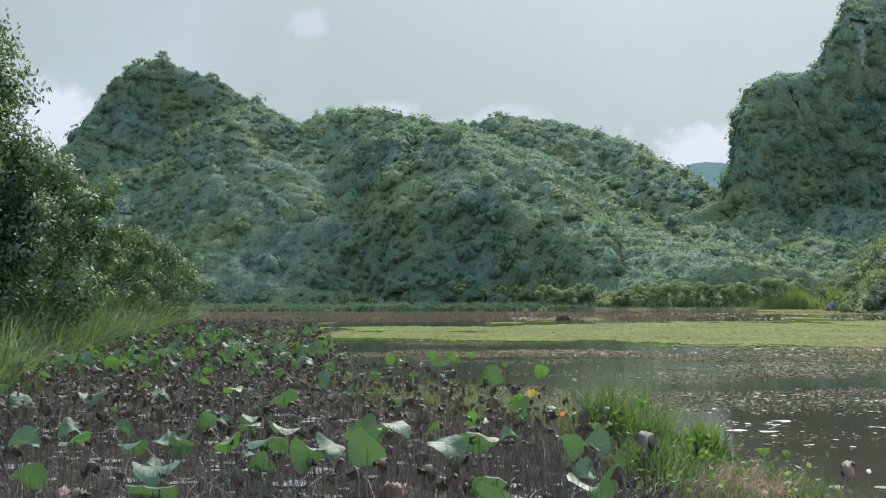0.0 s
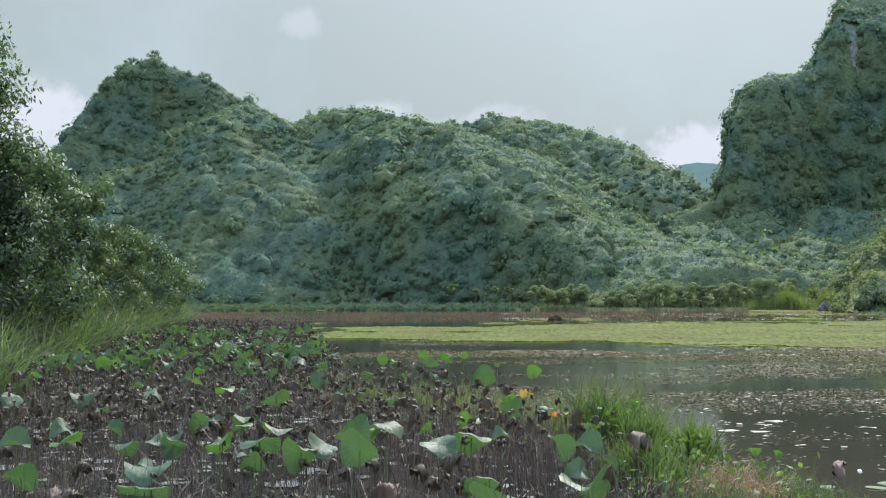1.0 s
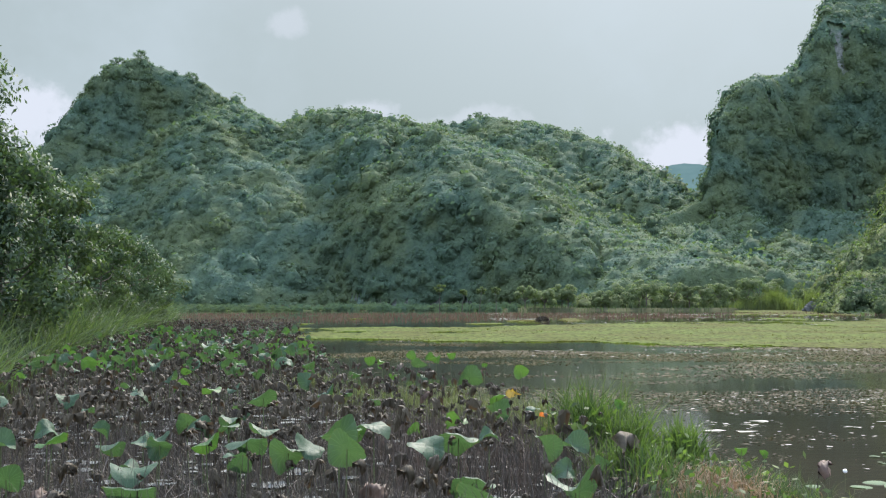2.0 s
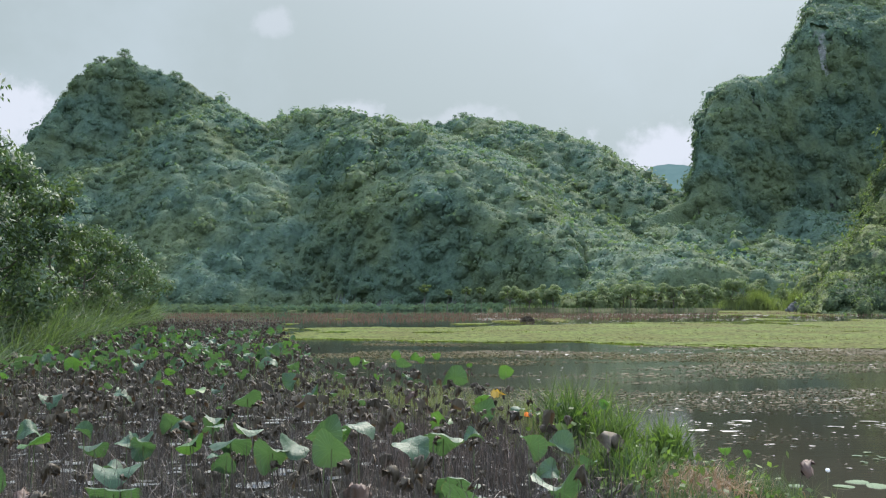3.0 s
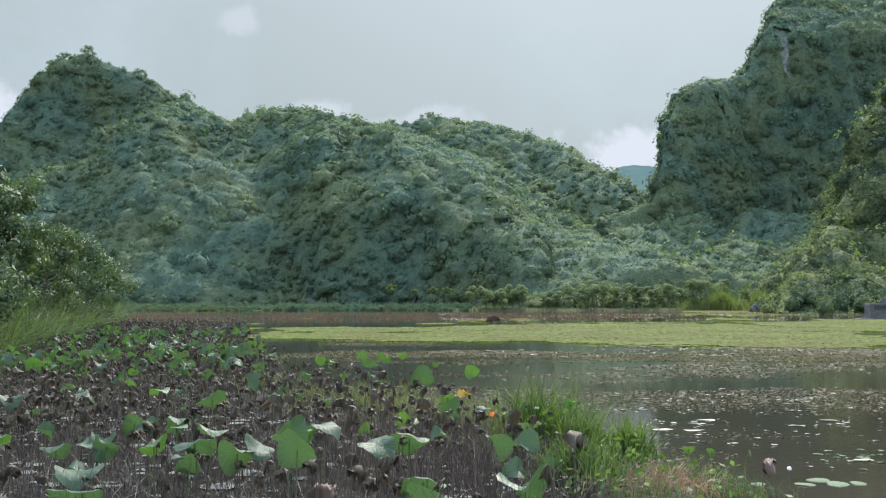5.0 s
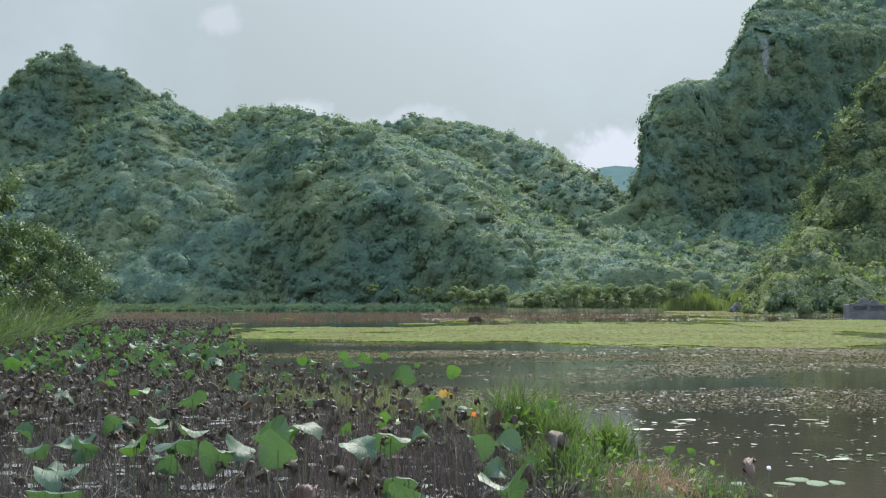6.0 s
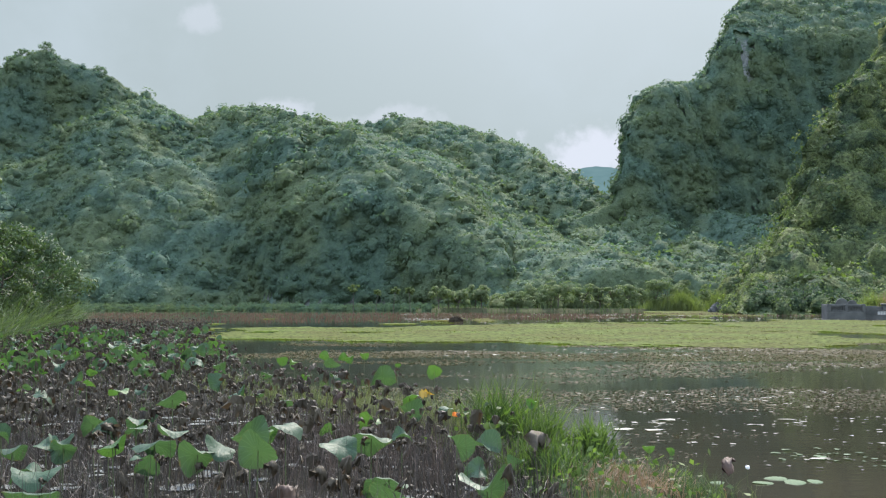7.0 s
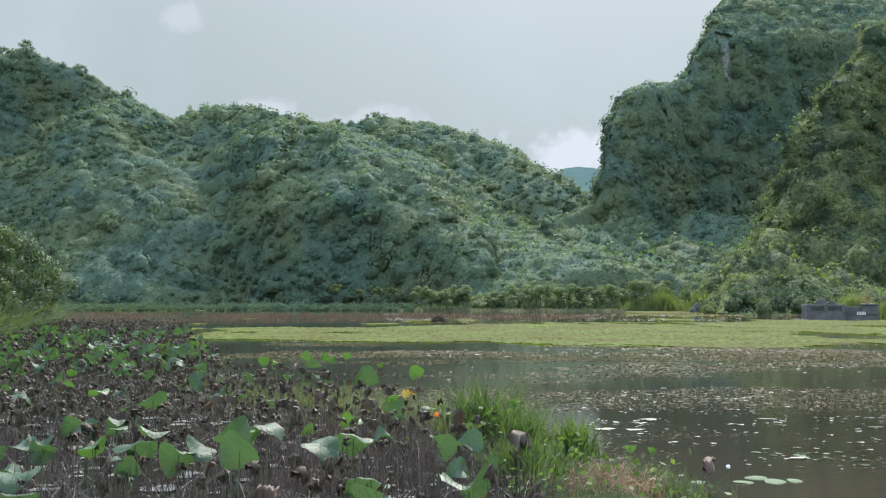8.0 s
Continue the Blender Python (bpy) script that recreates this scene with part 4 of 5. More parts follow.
M_ROCK = solid("dark_limestone", (0.025, 0.028, 0.026), (0.085, 0.086, 0.08), 1.1, 0.9, 0.8, 5.0)
for x, y, size, seed in ((46.3, 116.0, (1.6, 1.3, 1.3), 3), (44.6, 118.5, (1.2, 1.1, 1.1), 5), (48.0, 115.5, (1.2, 1.1, 1.2), 8), (41.0, 127.0, (1.1, 1.0, 1.0), 9), (50.2, 114.0, (1.0, 0.9, 0.9), 12)):
    rock(x, y, size, seed)

# ---------------------------------------------------------------- lotus


def lotus_leaf(name, dark, light, back):
    """A waxy round leaf with pale veins that fan out from its middle and a browned, spotted rim."""
    m = bpy.data.materials.new(name)
    m.use_nodes = True
    n = Nodes(m.node_tree)
    place = n.add("ShaderNodeTexCoord").outputs["Object"]
    axes = n.add("ShaderNodeSeparateXYZ", Vector=place)
    angle = n.math("ARCTAN2", axes.outputs[1], axes.outputs[0])
    vein = n.ramp(n.math("ABSOLUTE", n.math("SINE", n.math("MULTIPLY", angle, 10.5))), 0.22, 0.0)
    out = n.math("SQRT", n.math("ADD", n.math("MULTIPLY", axes.outputs[0], axes.outputs[0]), n.math("MULTIPLY", axes.outputs[1], axes.outputs[1])))
    own = n.add("ShaderNodeObjectInfo").outputs["Random"]
    tone = n.math("ADD", n.math("MULTIPLY", n.noise(place, 1.6, 5.0), 0.6), n.math("MULTIPLY", own, 0.4))
    colour = n.mix(tone, dark, light)
    colour = n.mix(n.math("MULTIPLY", vein, 0.35), colour, [min(1.0, c * 1.9) for c in light])
    worn = n.math("ADD", n.ramp(n.math("ADD", out, n.math("MULTIPLY", n.noise(place, 4.0, 5.0), 0.45)), 1.20, 1.34), n.ramp(n.noise(place, 7.0, 4.0, 0.7), 0.68, 0.74), clamp=True)
    colour = n.mix(n.math("MULTIPLY", worn, 0.8), colour, (0.13, 0.09, 0.045))
    relief = n.add("ShaderNodeBump", Strength=0.4, Distance=0.02, Height=n.math("SUBTRACT", n.noise(place, 5.0, 4.0), vein))
    skin = n.add("ShaderNodeBsdfPrincipled", Base_Color=colour, Roughness=0.5, Normal=relief.outputs[0])
    lit = n.add("ShaderNodeBsdfTranslucent", Color=n.mix(1.0, colour, back, "MULTIPLY"), Normal=relief.outputs[0])
    skin.inputs["Specular IOR Level"].default_value = 0.2
    both = n.add("ShaderNodeMixShader", Fac=0.36)
    n.put(both.inputs[1], skin.outputs[0])
    n.put(both.inputs[2], lit.outputs[0])
    n.put(n.add("ShaderNodeOutputMaterial").inputs[0], both.outputs[0])
    return m


M_LOTUS = lotus_leaf("lotus_leaf", (0.036, 0.070, 0.039), (0.071, 0.117, 0.064), (0.98, 1.12, 0.55))
M_LOTUS_Y = lotus_leaf("young_lotus_leaf", (0.048, 0.100, 0.034), (0.088, 0.150, 0.050), (1.0, 1.2, 0.5))
M_WITHER = foliage("withered_lotus_leaf", (0.023, 0.019, 0.013), (0.108, 0.091, 0.062), 1.5, 0.65, 0.18, (1.0, 0.8, 0.6), shine=0.2, mottle=0.6)
M_RUST = foliage("rusty_dead_leaf", (0.042, 0.026, 0.018), (0.100, 0.060, 0.038), 3.0, 0.7, 0.08, (1.0, 0.8, 0.5))
M_STALK = solid("lotus_stalk", (0.018, 0.015, 0.012), (0.084, 0.067, 0.050), 6.0, 0.7, 0.3, 60.0)
M_BLEACHED = solid("bleached_stalk", (0.055, 0.047, 0.038), (0.155, 0.135, 0.110), 3.0, 0.6, 0.3, 60.0)
M_RUSSET = solid("russet_stem", (0.066, 0.046, 0.034), (0.185, 0.135, 0.100), 3.0, 0.7, 0.3, 60.0)
M_GREENSTALK = solid("green_lotus_stalk", (0.05, 0.075, 0.025), (0.12, 0.15, 0.05), 6.0, 0.6, 0.3, 60.0)
M_ORANGE = foliage("orange_flower", (0.55, 0.14, 0.02), (0.75, 0.26, 0.03), 8.0, 0.5, 0.4, (1.0, 0.9, 0.6))
M_YELLOW = foliage("yellowing_leaf", (0.24, 0.16, 0.03), (0.36, 0.27, 0.05), 6.0, 0.5, 0.4, (1.0, 0.95, 0.5))


def lotus_blade(radius, rings=5, sides=30, cup=0.16, wave=0.12, seed=0, vee=0.0):
    """A round lotus leaf: shallow funnel, notched at opposite sides, with a wavy drooping rim."""
    rng = np.random.default_rng(seed)
    turn = np.arange(sides) * 2 * np.pi / sides
    ph = rng.random(4) * 6.28
    fold = 2.6 * wave * np.sin(2 * turn + ph[0]) + 1.0 * wave * np.sin(turn + ph[3]) + wave * 0.5 * np.sin(5 * turn + ph[1]) + wave * 0.3 * np.sin(9 * turn + ph[2])
    hang = rng.uniform(0.0, 0.5) * np.maximum(0, np.cos(turn - ph[2])) ** 2 + rng.uniform(0.0, 0.25) * np.maximum(0, np.cos(turn - ph[1])) ** 3
    edge = 1 + 0.05 * np.sin(3 * turn + ph[3]) + 0.025 * rng.normal(size=sides)
    edge -= 0.10 * np.exp(-((turn - np.pi) / 0.16) ** 2)
    verts = [np.zeros((1, 3))]
    for k in range(1, rings + 1):
        t = k / rings
        rib = 0.012 * np.cos(turn * sides / 2) * t
        z = cup * t ** 1.5 - 0.10 * t ** 6 + fold * t ** 2.2 + rib - hang * t ** 2.5 + vee * np.abs(np.cos(turn)) * t ** 1.3
        verts.append(np.stack([np.cos(turn) * t * edge, np.sin(turn) * t * edge, z], axis=-1))
    verts = np.concatenate(verts) * radius
    j = np.arange(sides)
    tri = [(0, 1 + a, 1 + (a + 1) % sides) for a in j]
    quads = [(1 + (k - 1) * sides + a, 1 + k * sides + a, 1 + k * sides + (a + 1) % sides, 1 + (k - 1) * sides + (a + 1) % sides) for k in range(1, rings) for a in j]
    return verts, tri, quads


def mixed_mesh(name, verts, faces, material, smooth=True):
    me = bpy.data.meshes.new(name)
    me.from_pydata([tuple(v) for v in verts], [], [tuple(int(i) for i in f) for f in faces])
    me.materials.append(material)
    me.polygons.foreach_set("use_smooth", np.full(len(me.polygons), smooth))
    return me


LOTUS = "lotus leaves standing in the pond"
LEAF_MESHES = []
for k in range(10):
    v, tri, quads = lotus_blade(1.0, seed=500 + k, cup=0.10 + 0.03 * (k % 4), wave=0.08 + 0.05 * (k % 3), vee=(0, 0, 0.12, 0, -0.15, 0, 0.2, 0.55, -0.45, 0.8)[k])
    LEAF_MESHES.append((mixed_mesh("leaf", v, tri + quads, M_LOTUS), mixed_mesh("leaf", v, tri + quads, M_LOTUS_Y)))


def lotus(x, y, z, radius, lean_to, tilt, young=False, label=""):
    """One standing leaf on its prickly stalk; lean_to: degrees clockwise from +y that it faces, tilt: from level."""
    plant = empty("lotus", label or ("bright young lotus leaf on a thin stalk" if young else "broad green lotus leaf on a tall stalk"), "lotus", LOTUS, (x, y, 0))
    off = RNG.normal(size=2) * 0.06
    knots = [np.array([off[0] * (1 - t) ** 2, off[1] * (1 - t) ** 2, -0.4 + (z + 0.4) * t]) for t in np.linspace(0, 1, 6)]
    v, f = tube(knots, np.linspace(0.008, 0.005, 6), 5)
    part("stalk", mesh_of("stalk", v, f, M_GREENSTALK, True), plant)
    ob = part("leaf", LEAF_MESHES[int(RNG.integers(0, 10))][1 if young else 0], plant)
    a = radians(lean_to)
    normal = Vector((math.sin(a) * math.sin(radians(tilt)), math.cos(a) * math.sin(radians(tilt)), math.cos(radians(tilt))))
    turn = normal.to_track_quat("Z", "Y").to_matrix().to_4x4() @ Matrix.Rotation(RNG.random() * 6.28, 4, "Z")
    ob.matrix_basis = Matrix.Translation((0, 0, z)) @ turn @ Matrix.Diagonal((radius, radius, radius, 1))
    return plant


RNG = np.random.default_rng(51)
NEAR_LEAVES = [
    (-1.05, 8.47, 0.56, 0.20, 25, 62), (-1.17, 8.91, 0.62, 0.19, -20, 60), (-0.43, 9.10, 0.50, 0.20, 150, 34), (-0.96, 9.79, 0.60, 0.20, 90, 6),
    (-0.15, 9.43, 0.52, 0.22, 0, 36), (0.13, 9.74, 0.50, 0.11, 180, 12), (-2.74, 8.23, 0.42, 0.22, 180, 2), (-2.65, 7.91, 0.30, 0.24, 0, 30),
    (-1.46, 9.07, 0.48, 0.17, 120, 26), (-1.63, 9.00, 0.45, 0.19, -10, 34), (-2.06, 9.28, 0.50, 0.22, 0, 26), (-2.01, 9.76, 0.55, 0.17, 30, 20),
    (-2.69, 10.11, 0.55, 0.14, 130, 32), (-2.88, 10.29, 0.55, 0.14, -30, 56), (-2.55, 10.68, 0.55, 0.14, 0, 40), (-2.42, 11.76, 0.65, 0.20, -40, 32)]
MORE_LEAVES = [
    (-3.07, 9.50, 0.48, 0.13, 180, 24), (-2.90, 9.45, 0.45, 0.13, 0, 66), (-1.99, 8.76, 0.38, 0.12, 0, 56), (-0.02, 8.12, 0.35, 0.21, -10, 38),
    (0.05, 7.73, 0.30, 0.21, 0, 28), (0.76, 7.90, 0.32, 0.24, 0, 32), (0.62, 9.34, 0.45, 0.16, 60, 66), (0.77, 8.71, 0.36, 0.12, 150, 40),
    (-3.56, 9.75, 0.52, 0.11, 100, 40), (-4.21, 10.08, 0.52, 0.14, 150, 34), (-0.07, 14.20, 0.70, 0.20, 0, 45), (1.12, 9.01, 0.35, 0.09, 0, 50),
    (-4.68, 11.76, 0.65, 0.15, 170, 34), (-4.17, 9.00, 0.50, 0.15, 160, 24), (-3.74, 8.17, 0.35, 0.16, 0, 40)]
for row in NEAR_LEAVES + MORE_LEAVES:
    lotus(*row[:3], row[3] * 0.87, *row[4:])
# young leaves out in the open water and by the grassy point
for x, y, z, r, a, tilt in ((0.75, 16.8, 0.60, 0.16, 0, 65), (-1.58, 25.6, 0.35, 0.16, 10, 60), (-1.10, 25.4, 0.34, 0.15, 0, 55), (-0.93, 25.0, 0.32, 0.15, -15, 60), (-0.59, 25.8, 0.36, 0.15, 10, 60),
                            (-2.45, 24.0, 0.34, 0.17, 0, 60), (-2.10, 23.4, 0.33, 0.15, 20, 55), (0.20, 21.5, 0.4, 0.08, 0, 60), (2.75, 10.8, 0.22, 0.085, 10, 35), (2.96, 10.7, 0.20, 0.065, 60, 75), (1.45, 10.4, 0.75, 0.07, 0, 60)):
    lotus(x, y, z, r * 0.78, a, tilt, True)


def field_place(count, y0, y1, power=1.0):
    """Places in the lotus field between the left bank and the open water."""
    y = y0 + (y1 - y0) * RNG.random(count) ** power
    left = bank_x(y) + 0.3
    right = np.interp(y, [6, 9, 12, 15, 17, 20, 30, 40, 52], [1.5, 1.3, 0.9, 0.5, -0.4, -2.5, -5.0, -7.0, -9.5])
    x = left + (right - left) * RNG.random(count)
    return x + RNG.normal(size=count) * 0.2, y


# further green leaves, thickest in a belt some way out
x, y = field_place(44, 8.5, 20.0, 1.0)
for a, b in zip(x, y):
    lotus(a, b, RNG.uniform(0.34, 0.62), RNG.uniform(0.08, 0.15), RNG.uniform(-70, 70) if RNG.random() < 0.7 else RNG.uniform(100, 260), RNG.uniform(10, 50), RNG.random() < 0.25)
x, y = field_place(320, 18.0, 39.0)
keep = waves(x, y, 5, 110) > -0.22
for a, b in zip(x[keep], y[keep]):
    lotus(a, b, RNG.uniform(0.40, 0.66), RNG.uniform(0.09, 0.165), RNG.uniform(-60, 60) if RNG.random() < 0.75 else RNG.uniform(100, 260), RNG.uniform(25, 80), RNG.random() < 0.30)


def withered_blade(radius, seed, sides=8, rings=3):
    """A dead leaf, folded down round its stalk like a closed umbrella, torn and crumpled; some still half open."""
    rng = np.random.default_rng(seed)
    turn = np.arange(sides) * 2 * np.pi / sides
    wide, long = (rng.uniform(0.25, 0.45), rng.uniform(0.8, 1.4)) if seed % 5 < 2 else (rng.uniform(0.45, 0.8), rng.uniform(0.4, 0.9))
    skew = rng.normal(size=2) * 0.3
    verts = [np.zeros((1, 3))]
    pleat = 0.55 * rng.normal(size=sides)
    for k in range(1, rings + 1):
        t = k / rings
        r = wide * t ** 0.6 * (1 + pleat * t + 0.22 * rng.normal(size=sides)) * (1.0 if k < rings else 0.8)
        drop = -long * (0.12 * t + 0.88 * t ** 1.5) + 0.32 * rng.normal(size=sides) * t
        verts.append(np.stack([np.cos(turn) * r + skew[0] * t, np.sin(turn) * r + skew[1] * t, drop], axis=-1))
    verts = np.concatenate(verts) * radius
    j = range(sides)
    faces = [(0, 1 + a, 1 + (a + 1) % sides) for a in j]
    faces += [(1 + k * sides + a, 1 + (k + 1) * sides + a, 1 + (k + 1) * sides + (a + 1) % sides, 1 + k * sides + (a + 1) % sides) for k in range(rings - 1) for a in j]
    return verts, faces


DEAD = "withered lotus leaves in the pond"
DEAD_SHAPES = [withered_blade(1.0, 600 + k) for k in range(15)]
FINE_SHAPES = [withered_blade(1.0, 650 + k, 14, 5) for k in range(10)]
DEAD_MESHES = [mixed_mesh("leaf", v, f, M_WITHER) for v, f in FINE_SHAPES]
RUST_MESHES = [mixed_mesh("leaf", v, f, M_RUST) for v, f in (FINE_SHAPES[3], FINE_SHAPES[4], FINE_SHAPES[8])]


def stalk_knots(z, bow):
    return [np.array([bow[0] * t * t, bow[1] * t * t, -0.3 + (z + 0.3) * t]) for t in np.linspace(0, 1, 5)]


def dead_lotus(x, y, z, radius, meshes, label):
    plant = empty("withered_lotus", label, "lotus", DEAD, (x, y, 0))
    bow = RNG.normal(size=2) * 0.07
    v, f = tube(stalk_knots(z, bow), np.linspace(0.007, 0.004, 5), 5)
    part("stalk", mesh_of("stalk", v, f, M_STALK, True), plant)
    ob = part("leaf", meshes[int(RNG.integers(0, len(meshes)))], plant)
    ob.matrix_basis = Matrix.Translation((bow[0], bow[1], z)) @ Euler((RNG.normal() * 0.4, RNG.normal() * 0.4, RNG.random() * 6.28)).to_matrix().to_4x4() @ Matrix.Diagonal((radius, radius, radius, 1))


RNG = np.random.default_rng(52)
x, y = field_place(330, 7.0, 15.0, 1.1)
for a, b in zip(x, y):
    dead_lotus(a, b, RNG.uniform(0.18, 0.62), 0.035 + 0.075 * RNG.random() ** 1.6, DEAD_MESHES, "shrivelled dark brown lotus leaf hanging from its stalk")
dead_lotus(1.52, 10.0, 0.46, 0.17, DEAD_MESHES, "large dark withered lotus leaf among the grass clumps")
for a, b, z, r in ((-0.72, 8.0, 0.36, 0.2), (-1.45, 7.9, 0.2, 0.2), (-0.55, 13.0, 0.62, 0.14), (-3.3, 7.9, 0.33, 0.2), (3.1, 9.6, 0.31, 0.17)):
    dead_lotus(a, b, z, r, RUST_MESHES, "rusty curled dead lotus leaf on a stalk")

# the rest of the withered field: leaves and stalks too many to count
x, y = field_place(5400, 10.0, 56.0, 1.15)
pieces_v, pieces_f, at = [], [], 0
for a, b in zip(x, y):
    v, f = DEAD_SHAPES[int(RNG.integers(0, 15))]
    turn, size = RNG.random() * 6.28, 0.04 + 0.08 * RNG.random() ** 1.5
    c, s = math.cos(turn), math.sin(turn)
    w = np.stack([v[:, 0] * c - v[:, 1] * s, v[:, 0] * s + v[:, 1] * c, v[:, 2]], axis=-1) * size + np.array([a, b, 0.16 + 0.56 * RNG.random() ** 0.8])
    pieces_v.append(w)
    pieces_f += [tuple(i + at for i in face) for face in f]
    at += len(w)
thing("withered_leaves", mixed_mesh("withered_leaves", np.concatenate(pieces_v), pieces_f, M_WITHER, False), "dense mass of shrivelled brown lotus leaves", "lotus", kind="stuff")
x, y = field_place(15000, 6.5, 44.0, 1.5)
more_x, more_y = field_place(5000, 6.8, 14.0, 1.1)
x, y = np.concatenate([x, RNG.uniform(0.2, 1.45, 700), more_x]), np.concatenate([y, RNG.uniform(8.3, 13.0, 700), more_y])
spots = np.stack([x, y, np.full(len(x), -0.2)], axis=-1)
tall = RNG.uniform(0.3, 0.95, len(x))
grass("dead_stalks", "thicket of thin dead lotus stalks in shallow water", spots, tall, RNG.uniform(0.006, 0.013, len(x)), np.where(RNG.random(len(x)) < 0.3, RNG.uniform(0.5, 1.9, len(x)), RNG.uniform(0.0, 0.35, len(x))), M_STALK, "lotus")

# broken, bleached stalks that lie and lean every way
x, y = field_place(3600, 6.5, 24.0, 1.2)
spots = np.stack([x, y, np.full(len(x), -0.1)], axis=-1)
grass("broken_stalks", "bleached broken lotus stalks leaning every way", spots, RNG.uniform(0.25, 0.85, len(x)), RNG.uniform(0.005, 0.011, len(x)), RNG.uniform(0.2, 2.2, len(x)), M_BLEACHED, "lotus")

# russet reed stems and olive grass where the field meets the open water
x, y = RNG.uniform(-1.0, 1.2, 1500), RNG.uniform(9.2, 14.0, 1500)
x = x - 0.25 * np.maximum(0, y - 11)
spots = np.stack([x, y, np.full(len(x), -0.15)], axis=-1)
grass("reed_stems", "russet dead reed stems standing in the water", spots, RNG.uniform(0.35, 0.85, len(x)), RNG.uniform(0.005, 0.011, len(x)), RNG.uniform(0.0, 0.5, len(x)), M_RUSSET, "reeds")

# leaves fallen flat among the stalks, some painted in for sky reflections
x, y = field_place(420, 6.6, 16.0)
v, f = disc_field(x, y, RNG.uniform(0.03, 0.13, 420), 9, 0.008)
thing("fallen_leaves_and_sheen", mesh_of("fallen_leaves_and_sheen", v, f, M_OLD), "old grey lotus leaves and painted sky reflections flat on the water", "lotus", kind="stuff")

# ---------------------------------------------------------------- grassy point at the water's edge


def clump(name, label, cx, cy, count, radius, low, high, lean, material, width=(0.012, 0.028)):
    x, y = cx + RNG.normal(size=count) * radius, cy + RNG.normal(size=count) * radius
    spots = np.stack([x, y, np.maximum(ground_z(x, y), 0) - 0.03], axis=-1)
    v, f = blade_strips(spots, RNG.uniform(low, high, count), RNG.uniform(*width, count), RNG.uniform(0.1, lean, count), 4)
    return thing(name, mesh_of(name, v, f, material), label, "grass", "grass clumps on the point", "stuff")


RNG = np.random.default_rng(53)
for cx, cy, count, radius, low, high in ((1.30, 11.9, 480, 0.17, 0.55, 1.15), (1.70, 11.6, 220, 0.12, 0.45, 0.9), (1.35, 10.0, 420, 0.15, 0.3, 0.6), (1.62, 9.6, 240, 0.16, 0.2, 0.5), (2.28, 11.6, 400, 0.12, 0.3, 0.66)):
    clump("grass_clump", "fresh bright green grass clump at the water's edge", cx, cy, count, radius, low, high, 0.75, M_FRESH)
for cx, cy, count, radius in ((1.75, 9.5, 160, 0.25), (2.6, 9.7, 200, 0.2), (1.8, 8.6, 220, 0.3), (2.85, 9.3, 220, 0.18), (0.2, 14.5, 260, 0.35), (-0.6, 15.5, 220, 0.35), (-1.3, 17.6, 240, 0.3), (-2.2, 19.3, 240, 0.3), (-2.9, 21.5, 260, 0.35), (-4.6, 29, 260, 0.5), (-7.4, 42, 260, 0.6)):
    clump("grass_clump", "mixed low green weeds on the muddy point", cx, cy, count, radius, 0.12, 0.4, 0.9, M_GRASS, (0.005, 0.011))
for cx, cy, count, radius, high in ((-1.1, 16.4, 320, 0.28, 0.6), (-0.45, 15.2, 380, 0.26, 0.7), (0.25, 14.2, 420, 0.26, 0.7), (0.75, 13.4, 380, 0.22, 0.75), (-0.2, 16.6, 260, 0.3, 0.5), (0.55, 15.0, 220, 0.25, 0.5), (-1.9, 17.8, 260, 0.3, 0.5), (0.95, 12.3, 260, 0.18, 0.7), (-3.3, 21.0, 260, 0.4, 0.5)):
    clump("grass_clump", "thin olive grass standing in the shallow water", cx, cy, int(count * 1.5), radius, 0.2, high, 0.9, M_OLIVE, (0.007, 0.015))
clump("straw_heap", "flattened heap of dry tan straw on the point", 2.12, 9.4, 950, 0.26, 0.13, 0.38, 1.7, M_STRAW, (0.004, 0.009))


def broad_weeds(name, label, cx, cy, count, radius, high, leaf, material):
    """Low broad-leaved weeds: loose leaves on short stems."""
    x, y = cx + RNG.normal(size=count) * radius, cy + RNG.normal(size=count) * radius
    z = np.maximum(ground_z(x, y), 0) + high * RNG.random(count) ** 0.8
    normal = unit(RNG.normal(size=(count, 3)) * 0.6 + np.array([0, 0.3, 0.9]))
    size = leaf * RNG.uniform(0.6, 1.3, count)
    v, f = leaf_quads(np.stack([x, y, z], axis=-1), normal, size, size * 0.6, 0.2)
    return thing(name, mesh_of(name, v, f, material), label, "weeds", "weeds on the point", "stuff")


for cx, cy, count, radius, high, leaf in ((1.15, 11.2, 70, 0.25, 0.6, 0.10), (1.9, 10.6, 80, 0.3, 0.35, 0.09), (2.5, 10.2, 90, 0.3, 0.2, 0.08), (1.5, 8.9, 60, 0.3, 0.22, 0.09), (2.6, 9.0, 50, 0.25, 0.15, 0.07)):
    broad_weeds("weeds", "broad-leaved green weeds at the water's edge", cx, cy, count, radius, high, leaf, M_FRESH)

# ---------------------------------------------------------------- small things


def lily_pads():
    for x, y, r in ((3.65, 9.95, 0.10), (3.86, 10.15, 0.11), (4.0, 9.95, 0.13), (4.2, 9.98, 0.09), (3.2, 9.95, 0.07), (4.55, 8.85, 0.13)):
        pad = tagged(new("lily_pad", LEAF_FLAT), "pale green lily pad floating on the water", "lily pad", "lily pads by the point")
        pad.matrix_basis = pose(x, y, 0.012, 0, 0, RNG.random() * 360) @ Matrix.Diagonal((r, r, r, 1))


